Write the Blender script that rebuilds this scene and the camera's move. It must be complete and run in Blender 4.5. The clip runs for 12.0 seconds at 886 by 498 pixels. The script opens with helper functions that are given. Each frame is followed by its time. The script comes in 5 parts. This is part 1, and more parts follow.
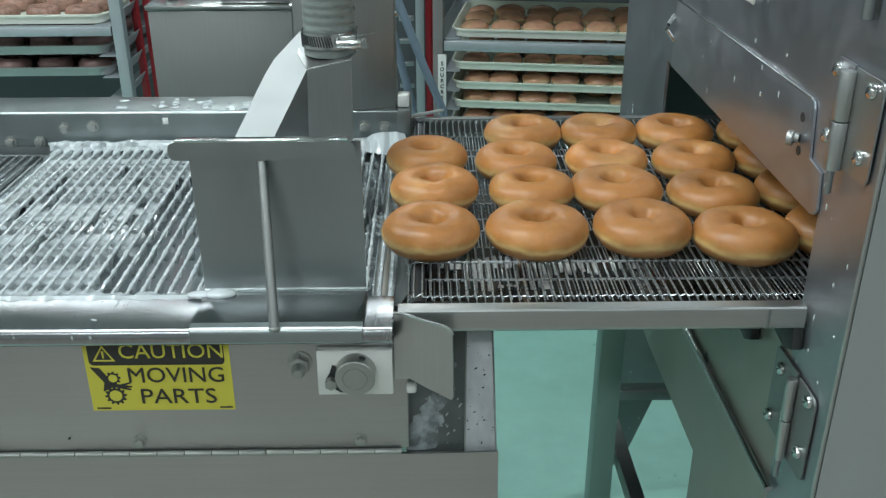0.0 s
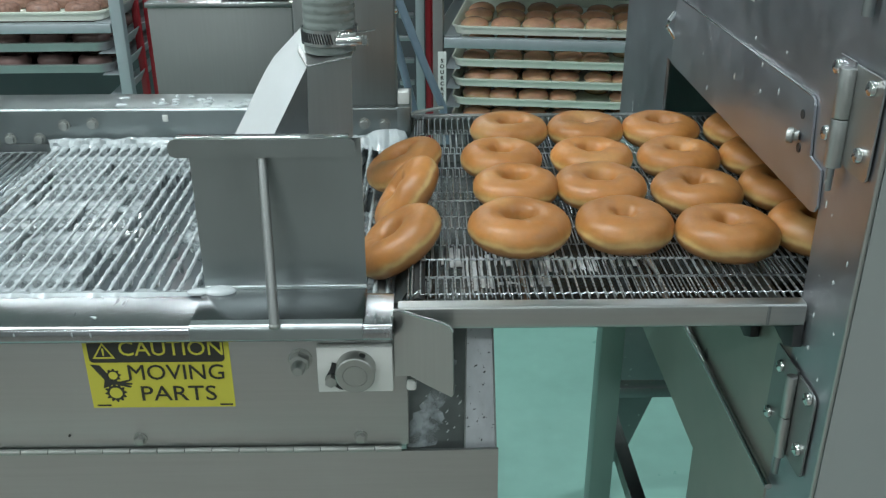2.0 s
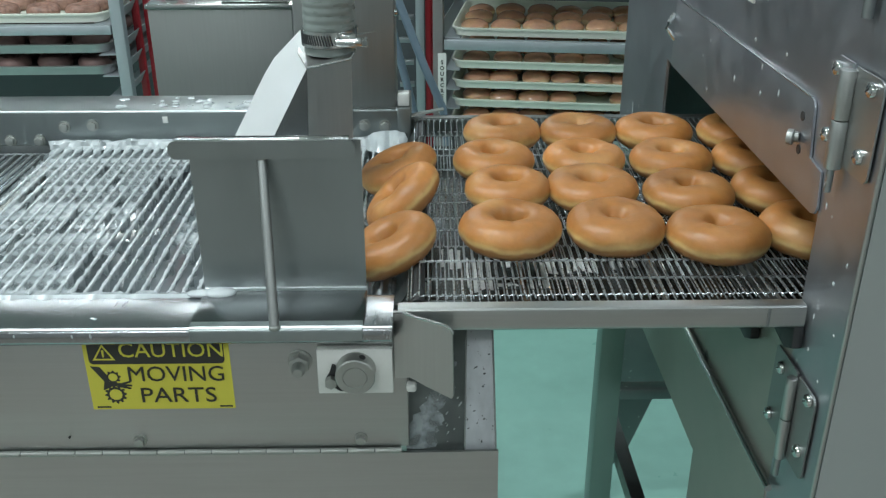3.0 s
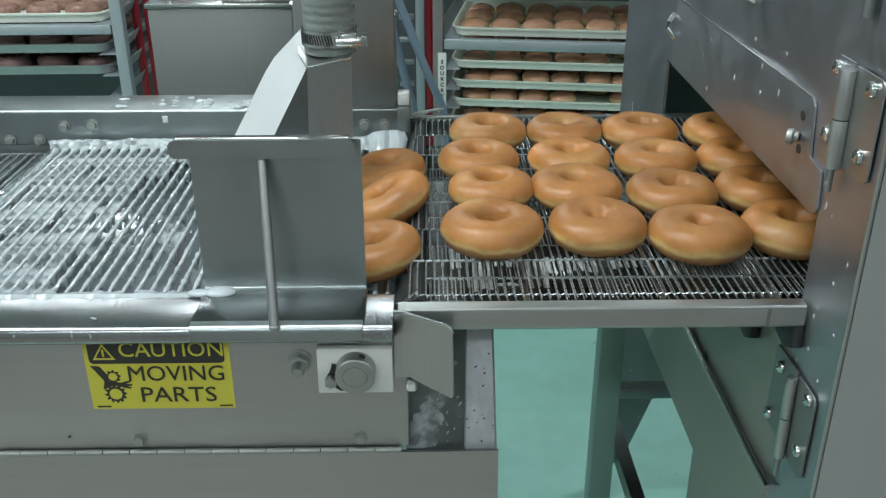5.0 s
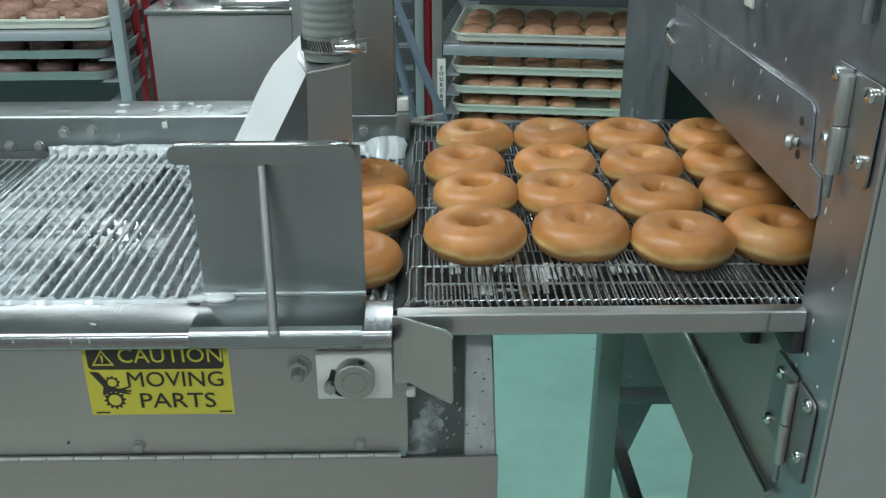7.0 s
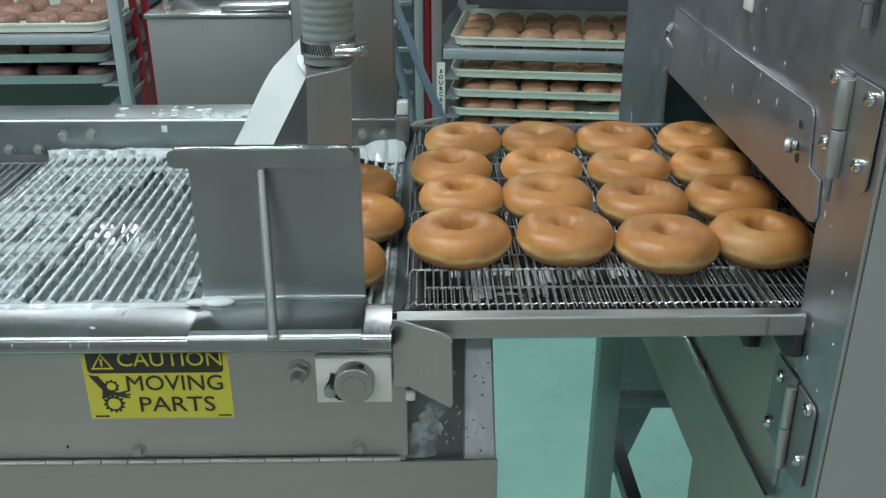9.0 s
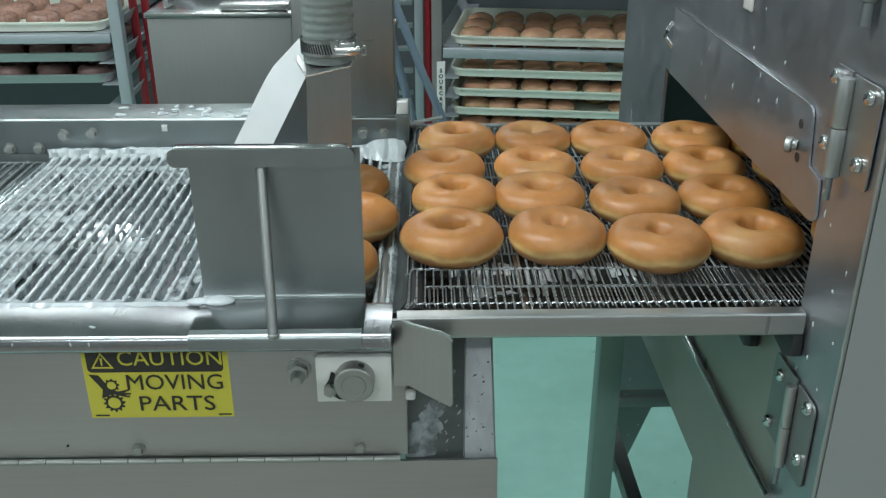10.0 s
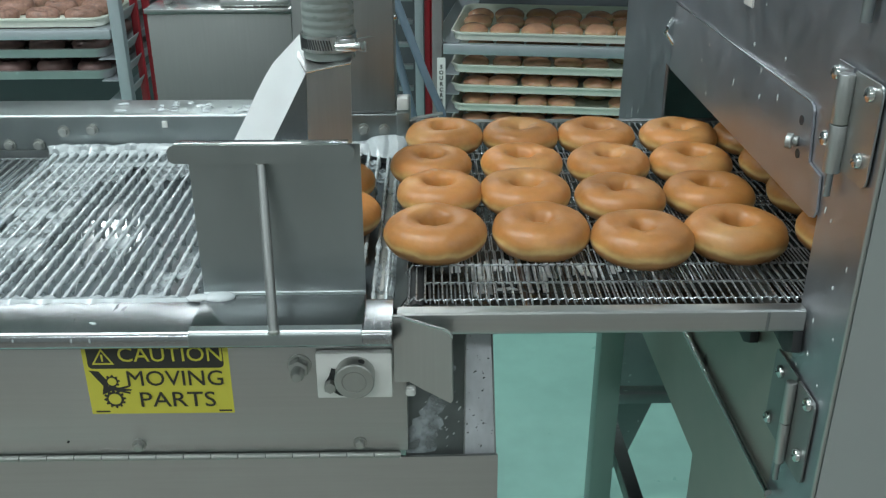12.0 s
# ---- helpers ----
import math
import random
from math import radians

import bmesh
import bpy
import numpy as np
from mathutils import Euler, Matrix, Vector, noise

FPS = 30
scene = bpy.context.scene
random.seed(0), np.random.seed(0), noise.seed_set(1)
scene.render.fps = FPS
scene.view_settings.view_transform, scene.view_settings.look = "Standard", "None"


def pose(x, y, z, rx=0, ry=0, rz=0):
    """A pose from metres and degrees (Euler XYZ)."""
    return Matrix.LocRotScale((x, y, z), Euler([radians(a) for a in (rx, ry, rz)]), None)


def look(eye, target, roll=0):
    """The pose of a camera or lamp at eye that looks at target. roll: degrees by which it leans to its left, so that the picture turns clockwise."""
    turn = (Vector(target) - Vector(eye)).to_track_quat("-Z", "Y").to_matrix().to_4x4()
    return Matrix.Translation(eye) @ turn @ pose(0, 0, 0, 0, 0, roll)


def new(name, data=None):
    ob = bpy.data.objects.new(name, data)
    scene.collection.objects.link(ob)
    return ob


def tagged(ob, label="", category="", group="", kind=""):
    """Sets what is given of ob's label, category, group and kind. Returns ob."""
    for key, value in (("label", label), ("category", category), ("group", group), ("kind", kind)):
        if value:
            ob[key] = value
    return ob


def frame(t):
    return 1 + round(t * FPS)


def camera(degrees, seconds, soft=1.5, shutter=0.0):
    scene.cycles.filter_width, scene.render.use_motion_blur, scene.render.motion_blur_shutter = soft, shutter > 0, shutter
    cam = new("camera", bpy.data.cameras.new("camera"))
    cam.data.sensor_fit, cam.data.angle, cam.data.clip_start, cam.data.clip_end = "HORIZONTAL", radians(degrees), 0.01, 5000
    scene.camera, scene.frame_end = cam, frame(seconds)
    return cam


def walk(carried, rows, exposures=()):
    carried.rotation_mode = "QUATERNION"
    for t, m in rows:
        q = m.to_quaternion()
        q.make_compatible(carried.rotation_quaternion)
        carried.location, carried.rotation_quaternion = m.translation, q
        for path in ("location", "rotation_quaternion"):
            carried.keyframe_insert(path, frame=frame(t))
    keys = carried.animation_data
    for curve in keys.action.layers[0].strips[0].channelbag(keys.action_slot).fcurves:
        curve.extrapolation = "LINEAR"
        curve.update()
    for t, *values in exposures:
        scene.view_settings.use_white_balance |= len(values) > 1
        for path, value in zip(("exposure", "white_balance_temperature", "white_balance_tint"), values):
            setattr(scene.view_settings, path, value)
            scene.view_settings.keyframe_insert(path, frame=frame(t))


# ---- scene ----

# ---- camera ----
cam = camera(51.1, 12.0, soft=1.3)
EYE = Vector((0.0, 0.0, 1.32))


def aim(pitch, yaw):
    p, w = radians(pitch), radians(yaw)
    return look(EYE, EYE + Vector((math.sin(w) * math.cos(p), math.cos(w) * math.cos(p), -math.sin(p))), -0.1)


SWAY = [(0.0, 25.20, 0.80), (0.5, 25.32, 0.80), (1.0, 25.29, 0.80), (1.5, 25.24, 0.80), (2.0, 25.37, 0.80), (2.5, 25.20, 0.80),
        (3.0, 25.27, 0.80), (4.0, 25.30, 0.80), (5.0, 25.30, 0.80), (5.5, 25.20, 0.81), (6.0, 25.08, 0.81), (6.5, 25.17, 0.82),
        (7.0, 24.95, 0.84), (8.0, 24.78, 0.86), (9.0, 24.73, 0.87), (9.5, 24.78, 0.87), (10.0, 24.78, 0.87), (10.5, 24.94, 0.87),
        (11.0, 24.96, 0.86), (11.5, 25.07, 0.85), (12.0, 25.01, 0.85)]
walk(cam, [(t, aim(p, w)) for t, p, w in SWAY], exposures=[(0.0, 0.0), (12.0, 0.0)])

# ---- world and light ----
world = bpy.data.worlds.new("world")
scene.world = world
world.use_nodes = True
world.node_tree.nodes["Background"].inputs[0].default_value = (0.75, 0.9, 1.0, 1)
world.node_tree.nodes["Background"].inputs[1].default_value = 0.05
LAMP_POWER = 29.5
LAMP_COLOR = (0.90, 1.0, 1.03)
CEILING = 2.75

# ---- materials ----


def material(name, color, rough=0.5, metal=0.0, vary=0.08, scale=30.0, stretch=(1, 1, 1), bump=0.0, bump_scale=None, rough_vary=0.1,
             coat=0.0, spots=None, spot_scale=40.0, spot_at=0.68, sheen=0.0, spec=0.5):
    """A surface with grain at two scales, in metres of the object's own space."""
    m = bpy.data.materials.new(name)
    m.use_nodes = True
    n, l = m.node_tree.nodes, m.node_tree.links
    b = n["Principled BSDF"]
    b.inputs["Metallic"].default_value = metal
    b.inputs["Specular IOR Level"].default_value = spec
    b.inputs["Coat Weight"].default_value = coat
    b.inputs["Coat Roughness"].default_value = 0.12
    tc, mp = n.new("ShaderNodeTexCoord"), n.new("ShaderNodeMapping")
    mp.inputs["Scale"].default_value = stretch
    l.new(tc.outputs["Object"], mp.inputs[0])
    fine, broad = n.new("ShaderNodeTexNoise"), n.new("ShaderNodeTexNoise")
    fine.inputs["Scale"].default_value, fine.inputs["Detail"].default_value = scale, 4
    broad.inputs["Scale"].default_value, broad.inputs["Detail"].default_value = 6.0, 3
    l.new(mp.outputs[0], fine.inputs["Vector"])
    l.new(tc.outputs["Object"], broad.inputs["Vector"])
    mix = n.new("ShaderNodeMath")
    mix.operation = "ADD"
    l.new(fine.outputs["Fac"], mix.inputs[0])
    l.new(broad.outputs["Fac"], mix.inputs[1])
    ramp = n.new("ShaderNodeMapRange")
    ramp.inputs["From Min"].default_value, ramp.inputs["From Max"].default_value = 0.6, 1.4
    l.new(mix.outputs[0], ramp.inputs["Value"])
    col = n.new("ShaderNodeMix")
    col.data_type = "RGBA"
    col.inputs["A"].default_value = (*[c * (1 - vary) for c in color], 1)
    col.inputs["B"].default_value = (*[min(1, c * (1 + vary)) for c in color], 1)
    l.new(ramp.outputs[0], col.inputs["Factor"])
    out = col.outputs["Result"]
    if spots:
        sp = n.new("ShaderNodeTexNoise")
        sp.inputs["Scale"].default_value, sp.inputs["Detail"].default_value = spot_scale, 2
        l.new(tc.outputs["Object"], sp.inputs["Vector"])
        cut = n.new("ShaderNodeMapRange")
        cut.inputs["From Min"].default_value, cut.inputs["From Max"].default_value = spot_at, spot_at + 0.04
        l.new(sp.outputs["Fac"], cut.inputs["Value"])
        over = n.new("ShaderNodeMix")
        over.data_type = "RGBA"
        over.inputs["B"].default_value = (*spots, 1)
        l.new(cut.outputs[0], over.inputs["Factor"])
        l.new(out, over.inputs["A"])
        out = over.outputs["Result"]
        if metal > 0:
            inv = n.new("ShaderNodeMath")
            inv.operation = "SUBTRACT"
            inv.inputs[0].default_value = metal
            l.new(cut.outputs[0], inv.inputs[1])
            inv.use_clamp = True
            l.new(inv.outputs[0], b.inputs["Metallic"])
    l.new(out, b.inputs["Base Color"])
    rr = n.new("ShaderNodeMapRange")
    rr.inputs["From Min"].default_value, rr.inputs["From Max"].default_value = 0.6, 1.4
    rr.inputs["To Min"].default_value, rr.inputs["To Max"].default_value = max(0.02, rough - rough_vary), min(1, rough + rough_vary)
    l.new(mix.outputs[0], rr.inputs["Value"])
    l.new(rr.outputs[0], b.inputs["Roughness"])
    if bump:
        bp = n.new("ShaderNodeBump")
        bp.inputs["Strength"].default_value, bp.inputs["Distance"].default_value = bump, 0.001
        src = fine
        if bump_scale:
            src = n.new("ShaderNodeTexNoise")
            src.inputs["Scale"].default_value, src.inputs["Detail"].default_value = bump_scale, 3
            l.new(mp.outputs[0], src.inputs["Vector"])
        l.new(src.outputs["Fac"], bp.inputs["Height"])
        l.new(bp.outputs[0], b.inputs["Normal"])
    return m


STEEL = material("brushed_steel", (0.52, 0.53, 0.52), 0.36, 1.0, 0.06, 60, (0.15, 1, 6), 0.12, rough_vary=0.06)
STEEL_V = material("brushed_steel_upright", (0.50, 0.51, 0.50), 0.38, 1.0, 0.06, 60, (6, 1, 0.15), 0.12, rough_vary=0.06)
STEEL_BRIGHT = material("polished_steel", (0.66, 0.67, 0.66), 0.2, 1.0, 0.05, 80, (0.3, 2, 2), 0.1, rough_vary=0.07)
# Darker steel copy; dark reflections of foot and spout wedge are in its colour.
STEEL_FOOT = material("darkened_smooth_steel", (0.21, 0.22, 0.225), 0.22, 1.0, 0.05, 60, (1, 1, 1), 0.05, rough_vary=0.05)
STEEL_FLANGE = material("scratched_steel", (0.36, 0.37, 0.38), 0.24, 1.0, 0.10, 90, (3, 0.6, 1), 0.03, rough_vary=0.07)
STEEL_GUARD = material("guard_steel", (0.355, 0.39, 0.39), 0.34, 1.0, 0.08, 24, (1.5, 1, 0.6), 0.03, rough_vary=0.08)
# The teal floor's reflection in the leg is put into this colour.
LEG_TINT = material("floor_tinted_leg", (0.28, 0.44, 0.385), 0.4, 0.0, 0.06, 20, bump=0.03)
STEEL_DULL = material("dull_steel", (0.44, 0.45, 0.43), 0.5, 1.0, 0.05, 40, (1, 1, 1), 0.05, rough_vary=0.07)
STEEL_SPOT = material("dusky_steel", (0.46, 0.475, 0.505), 0.43, 1.0, 0.10, 35, (1, 1, 1), 0.06, rough_vary=0.08)
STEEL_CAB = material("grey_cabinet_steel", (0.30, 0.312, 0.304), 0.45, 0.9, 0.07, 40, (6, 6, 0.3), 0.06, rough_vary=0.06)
# Duller olive copy of the hood steel; muted reflections are in its colour.
STEEL_UNDER = material("olive_grey_steel", (0.42, 0.415, 0.37), 0.48, 0.6, 0.10, 30, (1, 1, 1), 0.05, rough_vary=0.08, spots=(0.16, 0.16, 0.14), spot_scale=26, spot_at=0.72)
STEEL_STAIN = material("stained_steel", (0.50, 0.52, 0.54), 0.36, 1.0, 0.14, 140, (1, 1, 0.4), 0.15, rough_vary=0.10, spots=(0.07, 0.07, 0.07), spot_scale=230, spot_at=0.69)
# Steel copy with the shade of recesses put into its colour, pale spots besides.
STEEL_SHADED = material("shaded_steel", (0.34, 0.36, 0.36), 0.42, 1.0, 0.1, 50, (1, 1, 1), 0.1, spots=(0.6, 0.62, 0.62), spot_scale=60, spot_at=0.7)
WIRE = material("belt_wire", (0.46, 0.49, 0.50), 0.30, 0.75, 0.3, 300, (1, 1, 1), 0.0)
ALU = material("aluminium", (0.44, 0.48, 0.51), 0.5, 0.6, 0.06, 60, (1, 1, 0.2), 0.05)
ALU_DARK = material("anodised_aluminium", (0.4, 0.42, 0.44), 0.4, 1.0, 0.06, 60, (1, 1, 1), 0.05)
GLAZE = material("sugar_glaze", (0.43, 0.47, 0.48), 0.16, 0.0, 0.10, 90, (1, 1, 1), 0.35, bump_scale=240, coat=0.4)
# Plain white that stands for light reflected by the spout's sloping steel.
LIT_FACE = material("white_lit_face", (0.92, 0.94, 0.94), 0.2, 0.0, 0.02, 30, coat=0.3)
GLAZE_DRY = material("drying_glaze", (0.46, 0.49, 0.49), 0.4, 0.0, 0.08, 120, (1, 1, 1), 0.4, bump_scale=180)
# Pool glaze is darkened here: the shade between the rods is in its colour.
POOL = material("shaded_glaze_pool", (0.12, 0.14, 0.15), 0.04, 0.0, 0.2, 14, (1, 1, 1), 0.012, bump_scale=26, coat=0.5)
FILM = material("thin_glaze_film", (0.33, 0.37, 0.38), 0.36, 0.0, 0.12, 60, (1, 1, 1), 0.2, bump_scale=150, coat=0.12)
film_nodes, film_links = FILM.node_tree.nodes, FILM.node_tree.links
film_co, film_noise, film_body = film_nodes.new("ShaderNodeTexCoord"), film_nodes.new("ShaderNodeTexNoise"), film_nodes.new("ShaderNodeMapRange")
film_noise.inputs["Scale"].default_value, film_noise.inputs["Detail"].default_value = 70, 3
film_body.inputs["From Min"].default_value, film_body.inputs["From Max"].default_value = 0.36, 0.62
film_body.inputs["To Min"].default_value, film_body.inputs["To Max"].default_value = 0.15, 0.9
film_links.new(film_co.outputs["Object"], film_noise.inputs["Vector"])
film_links.new(film_noise.outputs["Fac"], film_body.inputs["Value"])
film_links.new(film_body.outputs[0], film_nodes["Principled BSDF"].inputs["Alpha"])
# Pale colour for the bars that imitate reflections under the belt.
PALE_BAR = material("pale_reflection", (0.78, 0.80, 0.79), 0.35, 0.0, 0.25, 140, bump=0.3, bump_scale=160)
NYLON = material("white_nylon", (0.72, 0.73, 0.70), 0.45, 0.0, 0.04, 60, bump=0.05)
YELLOW = material("yellow_label_film", (0.64, 0.59, 0.07), 0.35, 0.0, 0.05, 60)
INK = material("black_ink", (0.03, 0.03, 0.025), 0.4, 0.0, 0.1, 60)
# For rubber, grease and specks; also stands for the shade inside holes and slots.
NEAR_BLACK = material("near_black", (0.025, 0.027, 0.028), 0.5, 0.0, 0.15, 80)
HOSE = material("ribbed_hose", (0.20, 0.23, 0.215), 0.3, 0.0, 0.15, 60, (1, 1, 3), 0.1, coat=0.3)
# Brown reflections in the aluminium rack posts are put into this colour.
POST = material("brown_grey_post", (0.27, 0.25, 0.25), 0.45, 0.3, 0.08, 40, bump=0.03)
RED = material("red_paint", (0.36, 0.02, 0.03), 0.4, 0.0, 0.1, 30)
BLUE = material("blue_grey_pipe", (0.22, 0.29, 0.36), 0.4, 0.3, 0.1, 50)
FLOOR = material("teal_epoxy_floor", (0.275, 0.52, 0.45), 0.35, 0.0, 0.08, 20, bump=0.05, bump_scale=90)
FLOOR_ADDED = material("added_floor_grey", (0.26, 0.245, 0.22), 0.4, 0.0, 0.12, 8, bump=0.05, bump_scale=60)
WET_PAN = material("wet_dark_pan", (0.21, 0.235, 0.245), 0.12, 0.85, 0.7, 45, bump=0.5, bump_scale=32)
# Much darker than the other steels; for the transfer plate and outlet pan.
STEEL_DEEP = material("deep_grey_steel", (0.13, 0.145, 0.14), 0.34, 0.8, 0.25, 40, bump=0.15, bump_scale=60)
DARK_TRAY = material("dark_glossy_tray", (0.12, 0.137, 0.133), 0.24, 0.6, 0.35, 30, bump=0.25, bump_scale=24, rough_vary=0.04)
DARK_SCREEN = material("dark_screen_colour", (0.10, 0.11, 0.12), 0.5, 0.0, 0.1, 12, bump=0.05)
WALL = material("pale_wall_panel", (0.45, 0.47, 0.46), 0.6, 0.0, 0.05, 12, bump=0.05)
CEIL = material("ceiling_board", (0.6, 0.61, 0.6), 0.8, 0.0, 0.05, 40, bump=0.1)
GREY_PAINT = material("grey_front_panel", (0.36, 0.39, 0.38), 0.55, 0.25, 0.03, 20, bump=0.03)
TRAY = material("tray_plastic", (0.76, 0.79, 0.69), 0.5, 0.0, 0.05, 40)
TRAY_METAL = material("tray_metal", (0.42, 0.42, 0.42), 0.45, 0.8, 0.08, 40)
BUN_DARK = material("chocolate_cake_ring", (0.17, 0.10, 0.09), 0.55, 0.0, 0.35, 60, bump=0.4, bump_scale=300, coat=0.05)
BUN_ROSE = material("rough_cake_ring", (0.36, 0.20, 0.15), 0.5, 0.0, 0.5, 120, bump=0.6, bump_scale=260, coat=0.1)


def dough_material(name, low, high, crust, rough):
    """Fried dough: a crust whose colour changes with height, from low to high metres."""
    m = bpy.data.materials.new(name)
    m.use_nodes = True
    n, l = m.node_tree.nodes, m.node_tree.links
    b = n["Principled BSDF"]
    tc, sep = n.new("ShaderNodeTexCoord"), n.new("ShaderNodeSeparateXYZ")
    l.new(tc.outputs["Object"], sep.inputs[0])
    wob = n.new("ShaderNodeTexNoise")
    wob.inputs["Scale"].default_value, wob.inputs["Detail"].default_value = 35, 3
    l.new(tc.outputs["Object"], wob.inputs["Vector"])
    info = n.new("ShaderNodeObjectInfo")
    off = n.new("ShaderNodeMath")
    off.operation = "MULTIPLY_ADD"
    off.inputs[1].default_value, off.inputs[2].default_value = 0.013, -0.0065
    l.new(wob.outputs["Fac"], off.inputs[0])
    add = n.new("ShaderNodeMath")
    l.new(sep.outputs["Z"], add.inputs[0])
    l.new(off.outputs[0], add.inputs[1])
    mr = n.new("ShaderNodeMapRange")
    mr.inputs["From Min"].default_value, mr.inputs["From Max"].default_value = low, high
    l.new(add.outputs[0], mr.inputs["Value"])
    ramp = n.new("ShaderNodeValToRGB")
    e = ramp.color_ramp.elements
    e[0].position, e[0].color = 0.0, (*crust[0][1], 1)
    e[1].position, e[1].color = 1.0, (*crust[-1][1], 1)
    for p, c in crust[1:-1]:
        x = e.new(p)
        x.color = (*c, 1)
    l.new(mr.outputs[0], ramp.inputs[0])
    patch = n.new("ShaderNodeTexNoise")
    patch.inputs["Scale"].default_value, patch.inputs["Detail"].default_value = 22, 5
    shift = n.new("ShaderNodeVectorMath")
    l.new(tc.outputs["Object"], shift.inputs[0])
    l.new(info.outputs["Random"], shift.inputs[1])
    l.new(shift.outputs[0], patch.inputs["Vector"])
    pr = n.new("ShaderNodeMapRange")
    pr.inputs["From Min"].default_value, pr.inputs["From Max"].default_value = 0.3, 0.7
    pr.inputs["To Min"].default_value, pr.inputs["To Max"].default_value = 0.80, 1.12
    l.new(patch.outputs["Fac"], pr.inputs["Value"])
    tone = n.new("ShaderNodeMapRange")
    tone.inputs["To Min"].default_value, tone.inputs["To Max"].default_value = 0.86, 1.14
    l.new(info.outputs["Random"], tone.inputs["Value"])
    k = n.new("ShaderNodeMath")
    k.operation = "MULTIPLY"
    l.new(pr.outputs[0], k.inputs[0])
    l.new(tone.outputs[0], k.inputs[1])
    mul = n.new("ShaderNodeVectorMath")
    mul.operation = "SCALE"
    l.new(ramp.outputs[0], mul.inputs[0])
    l.new(k.outputs[0], mul.inputs["Scale"])
    # paler places where the crust took less colour
    pale = n.new("ShaderNodeTexNoise")
    pale.inputs["Scale"].default_value, pale.inputs["Detail"].default_value = 13, 2
    far = n.new("ShaderNodeVectorMath")
    far.operation = "MULTIPLY_ADD"
    far.inputs[1].default_value, far.inputs[2].default_value = (9, 7, 5), (0, 0, 0)
    l.new(info.outputs["Random"], far.inputs[0])
    there = n.new("ShaderNodeVectorMath")
    l.new(tc.outputs["Object"], there.inputs[0])
    l.new(far.outputs[0], there.inputs[1])
    l.new(there.outputs[0], pale.inputs["Vector"])
    amount = n.new("ShaderNodeMapRange")
    amount.inputs["From Min"].default_value, amount.inputs["From Max"].default_value = 0.52, 0.78
    amount.inputs["To Max"].default_value = 0.42
    l.new(pale.outputs["Fac"], amount.inputs["Value"])
    blend = n.new("ShaderNodeMix")
    blend.data_type = "RGBA"
    blend.inputs["B"].default_value = (0.68, 0.45, 0.20, 1)
    l.new(amount.outputs[0], blend.inputs["Factor"])
    l.new(mul.outputs[0], blend.inputs["A"])
    grain = n.new("ShaderNodeTexNoise")
    grain.inputs["Scale"].default_value, grain.inputs["Detail"].default_value = 160, 5
    l.new(there.outputs[0], grain.inputs["Vector"])
    gr = n.new("ShaderNodeMapRange")
    gr.inputs["From Min"].default_value, gr.inputs["From Max"].default_value = 0.3, 0.7
    gr.inputs["To Min"].default_value, gr.inputs["To Max"].default_value = 0.94, 1.05
    l.new(grain.outputs["Fac"], gr.inputs["Value"])
    last = n.new("ShaderNodeVectorMath")
    last.operation = "SCALE"
    l.new(blend.outputs["Result"], last.inputs[0])
    l.new(gr.outputs[0], last.inputs["Scale"])
    l.new(last.outputs[0], b.inputs["Base Color"])
    b.inputs["Roughness"].default_value = rough
    b.inputs["Specular IOR Level"].default_value = 0.5
    b.inputs["Subsurface Weight"].default_value = 0.12
    b.inputs["Subsurface Radius"].default_value = (0.006, 0.003, 0.001)
    b.inputs["Subsurface Scale"].default_value = 1.0
    fine = n.new("ShaderNodeTexNoise")
    fine.inputs["Scale"].default_value, fine.inputs["Detail"].default_value = 260, 4
    l.new(shift.outputs[0], fine.inputs["Vector"])
    bp = n.new("ShaderNodeBump")
    bp.inputs["Strength"].default_value, bp.inputs["Distance"].default_value = 0.15, 0.001
    l.new(fine.outputs["Fac"], bp.inputs["Height"])
    broad = n.new("ShaderNodeTexNoise")
    broad.inputs["Scale"].default_value, broad.inputs["Detail"].default_value = 75, 3
    l.new(shift.outputs[0], broad.inputs["Vector"])
    lumps = n.new("ShaderNodeBump")
    lumps.inputs["Strength"].default_value, lumps.inputs["Distance"].default_value = 0.4, 0.002
    l.new(broad.outputs["Fac"], lumps.inputs["Height"])
    l.new(lumps.outputs[0], bp.inputs["Normal"])
    l.new(bp.outputs[0], b.inputs["Normal"])
    return m


DOUGH = dough_material("fried_dough", -0.018, 0.018, [(0.0, (0.30, 0.12, 0.035)), (0.22, (0.42, 0.185, 0.056)), (0.33, (0.46, 0.22, 0.07)), (0.415, (0.71, 0.48, 0.205)), (0.465, (0.70, 0.46, 0.185)),
                                                      (0.565, (0.51, 0.250, 0.074)), (0.66, (0.485, 0.203, 0.053)), (0.84, (0.44, 0.186, 0.052)), (1.0, (0.42, 0.175, 0.049))], 0.41)
BUN_PINK = dough_material("glazed_shell", 0.0, 0.042, [(0.0, (0.5, 0.33, 0.19)), (0.15, (0.70, 0.50, 0.30)), (0.40, (0.76, 0.54, 0.34)), (0.50, (0.66, 0.37, 0.24)), (1.0, (0.60, 0.30, 0.19))], 0.12)

# ---- mesh helpers ----


def thing(name, label, category, at=(0, 0, 0), group="", kind=""):
    ob = new(name)
    ob.empty_display_size = 0.02
    ob.matrix_basis = Matrix.Translation(at) if not isinstance(at, Matrix) else at
    return tagged(ob, label, category, group, kind)


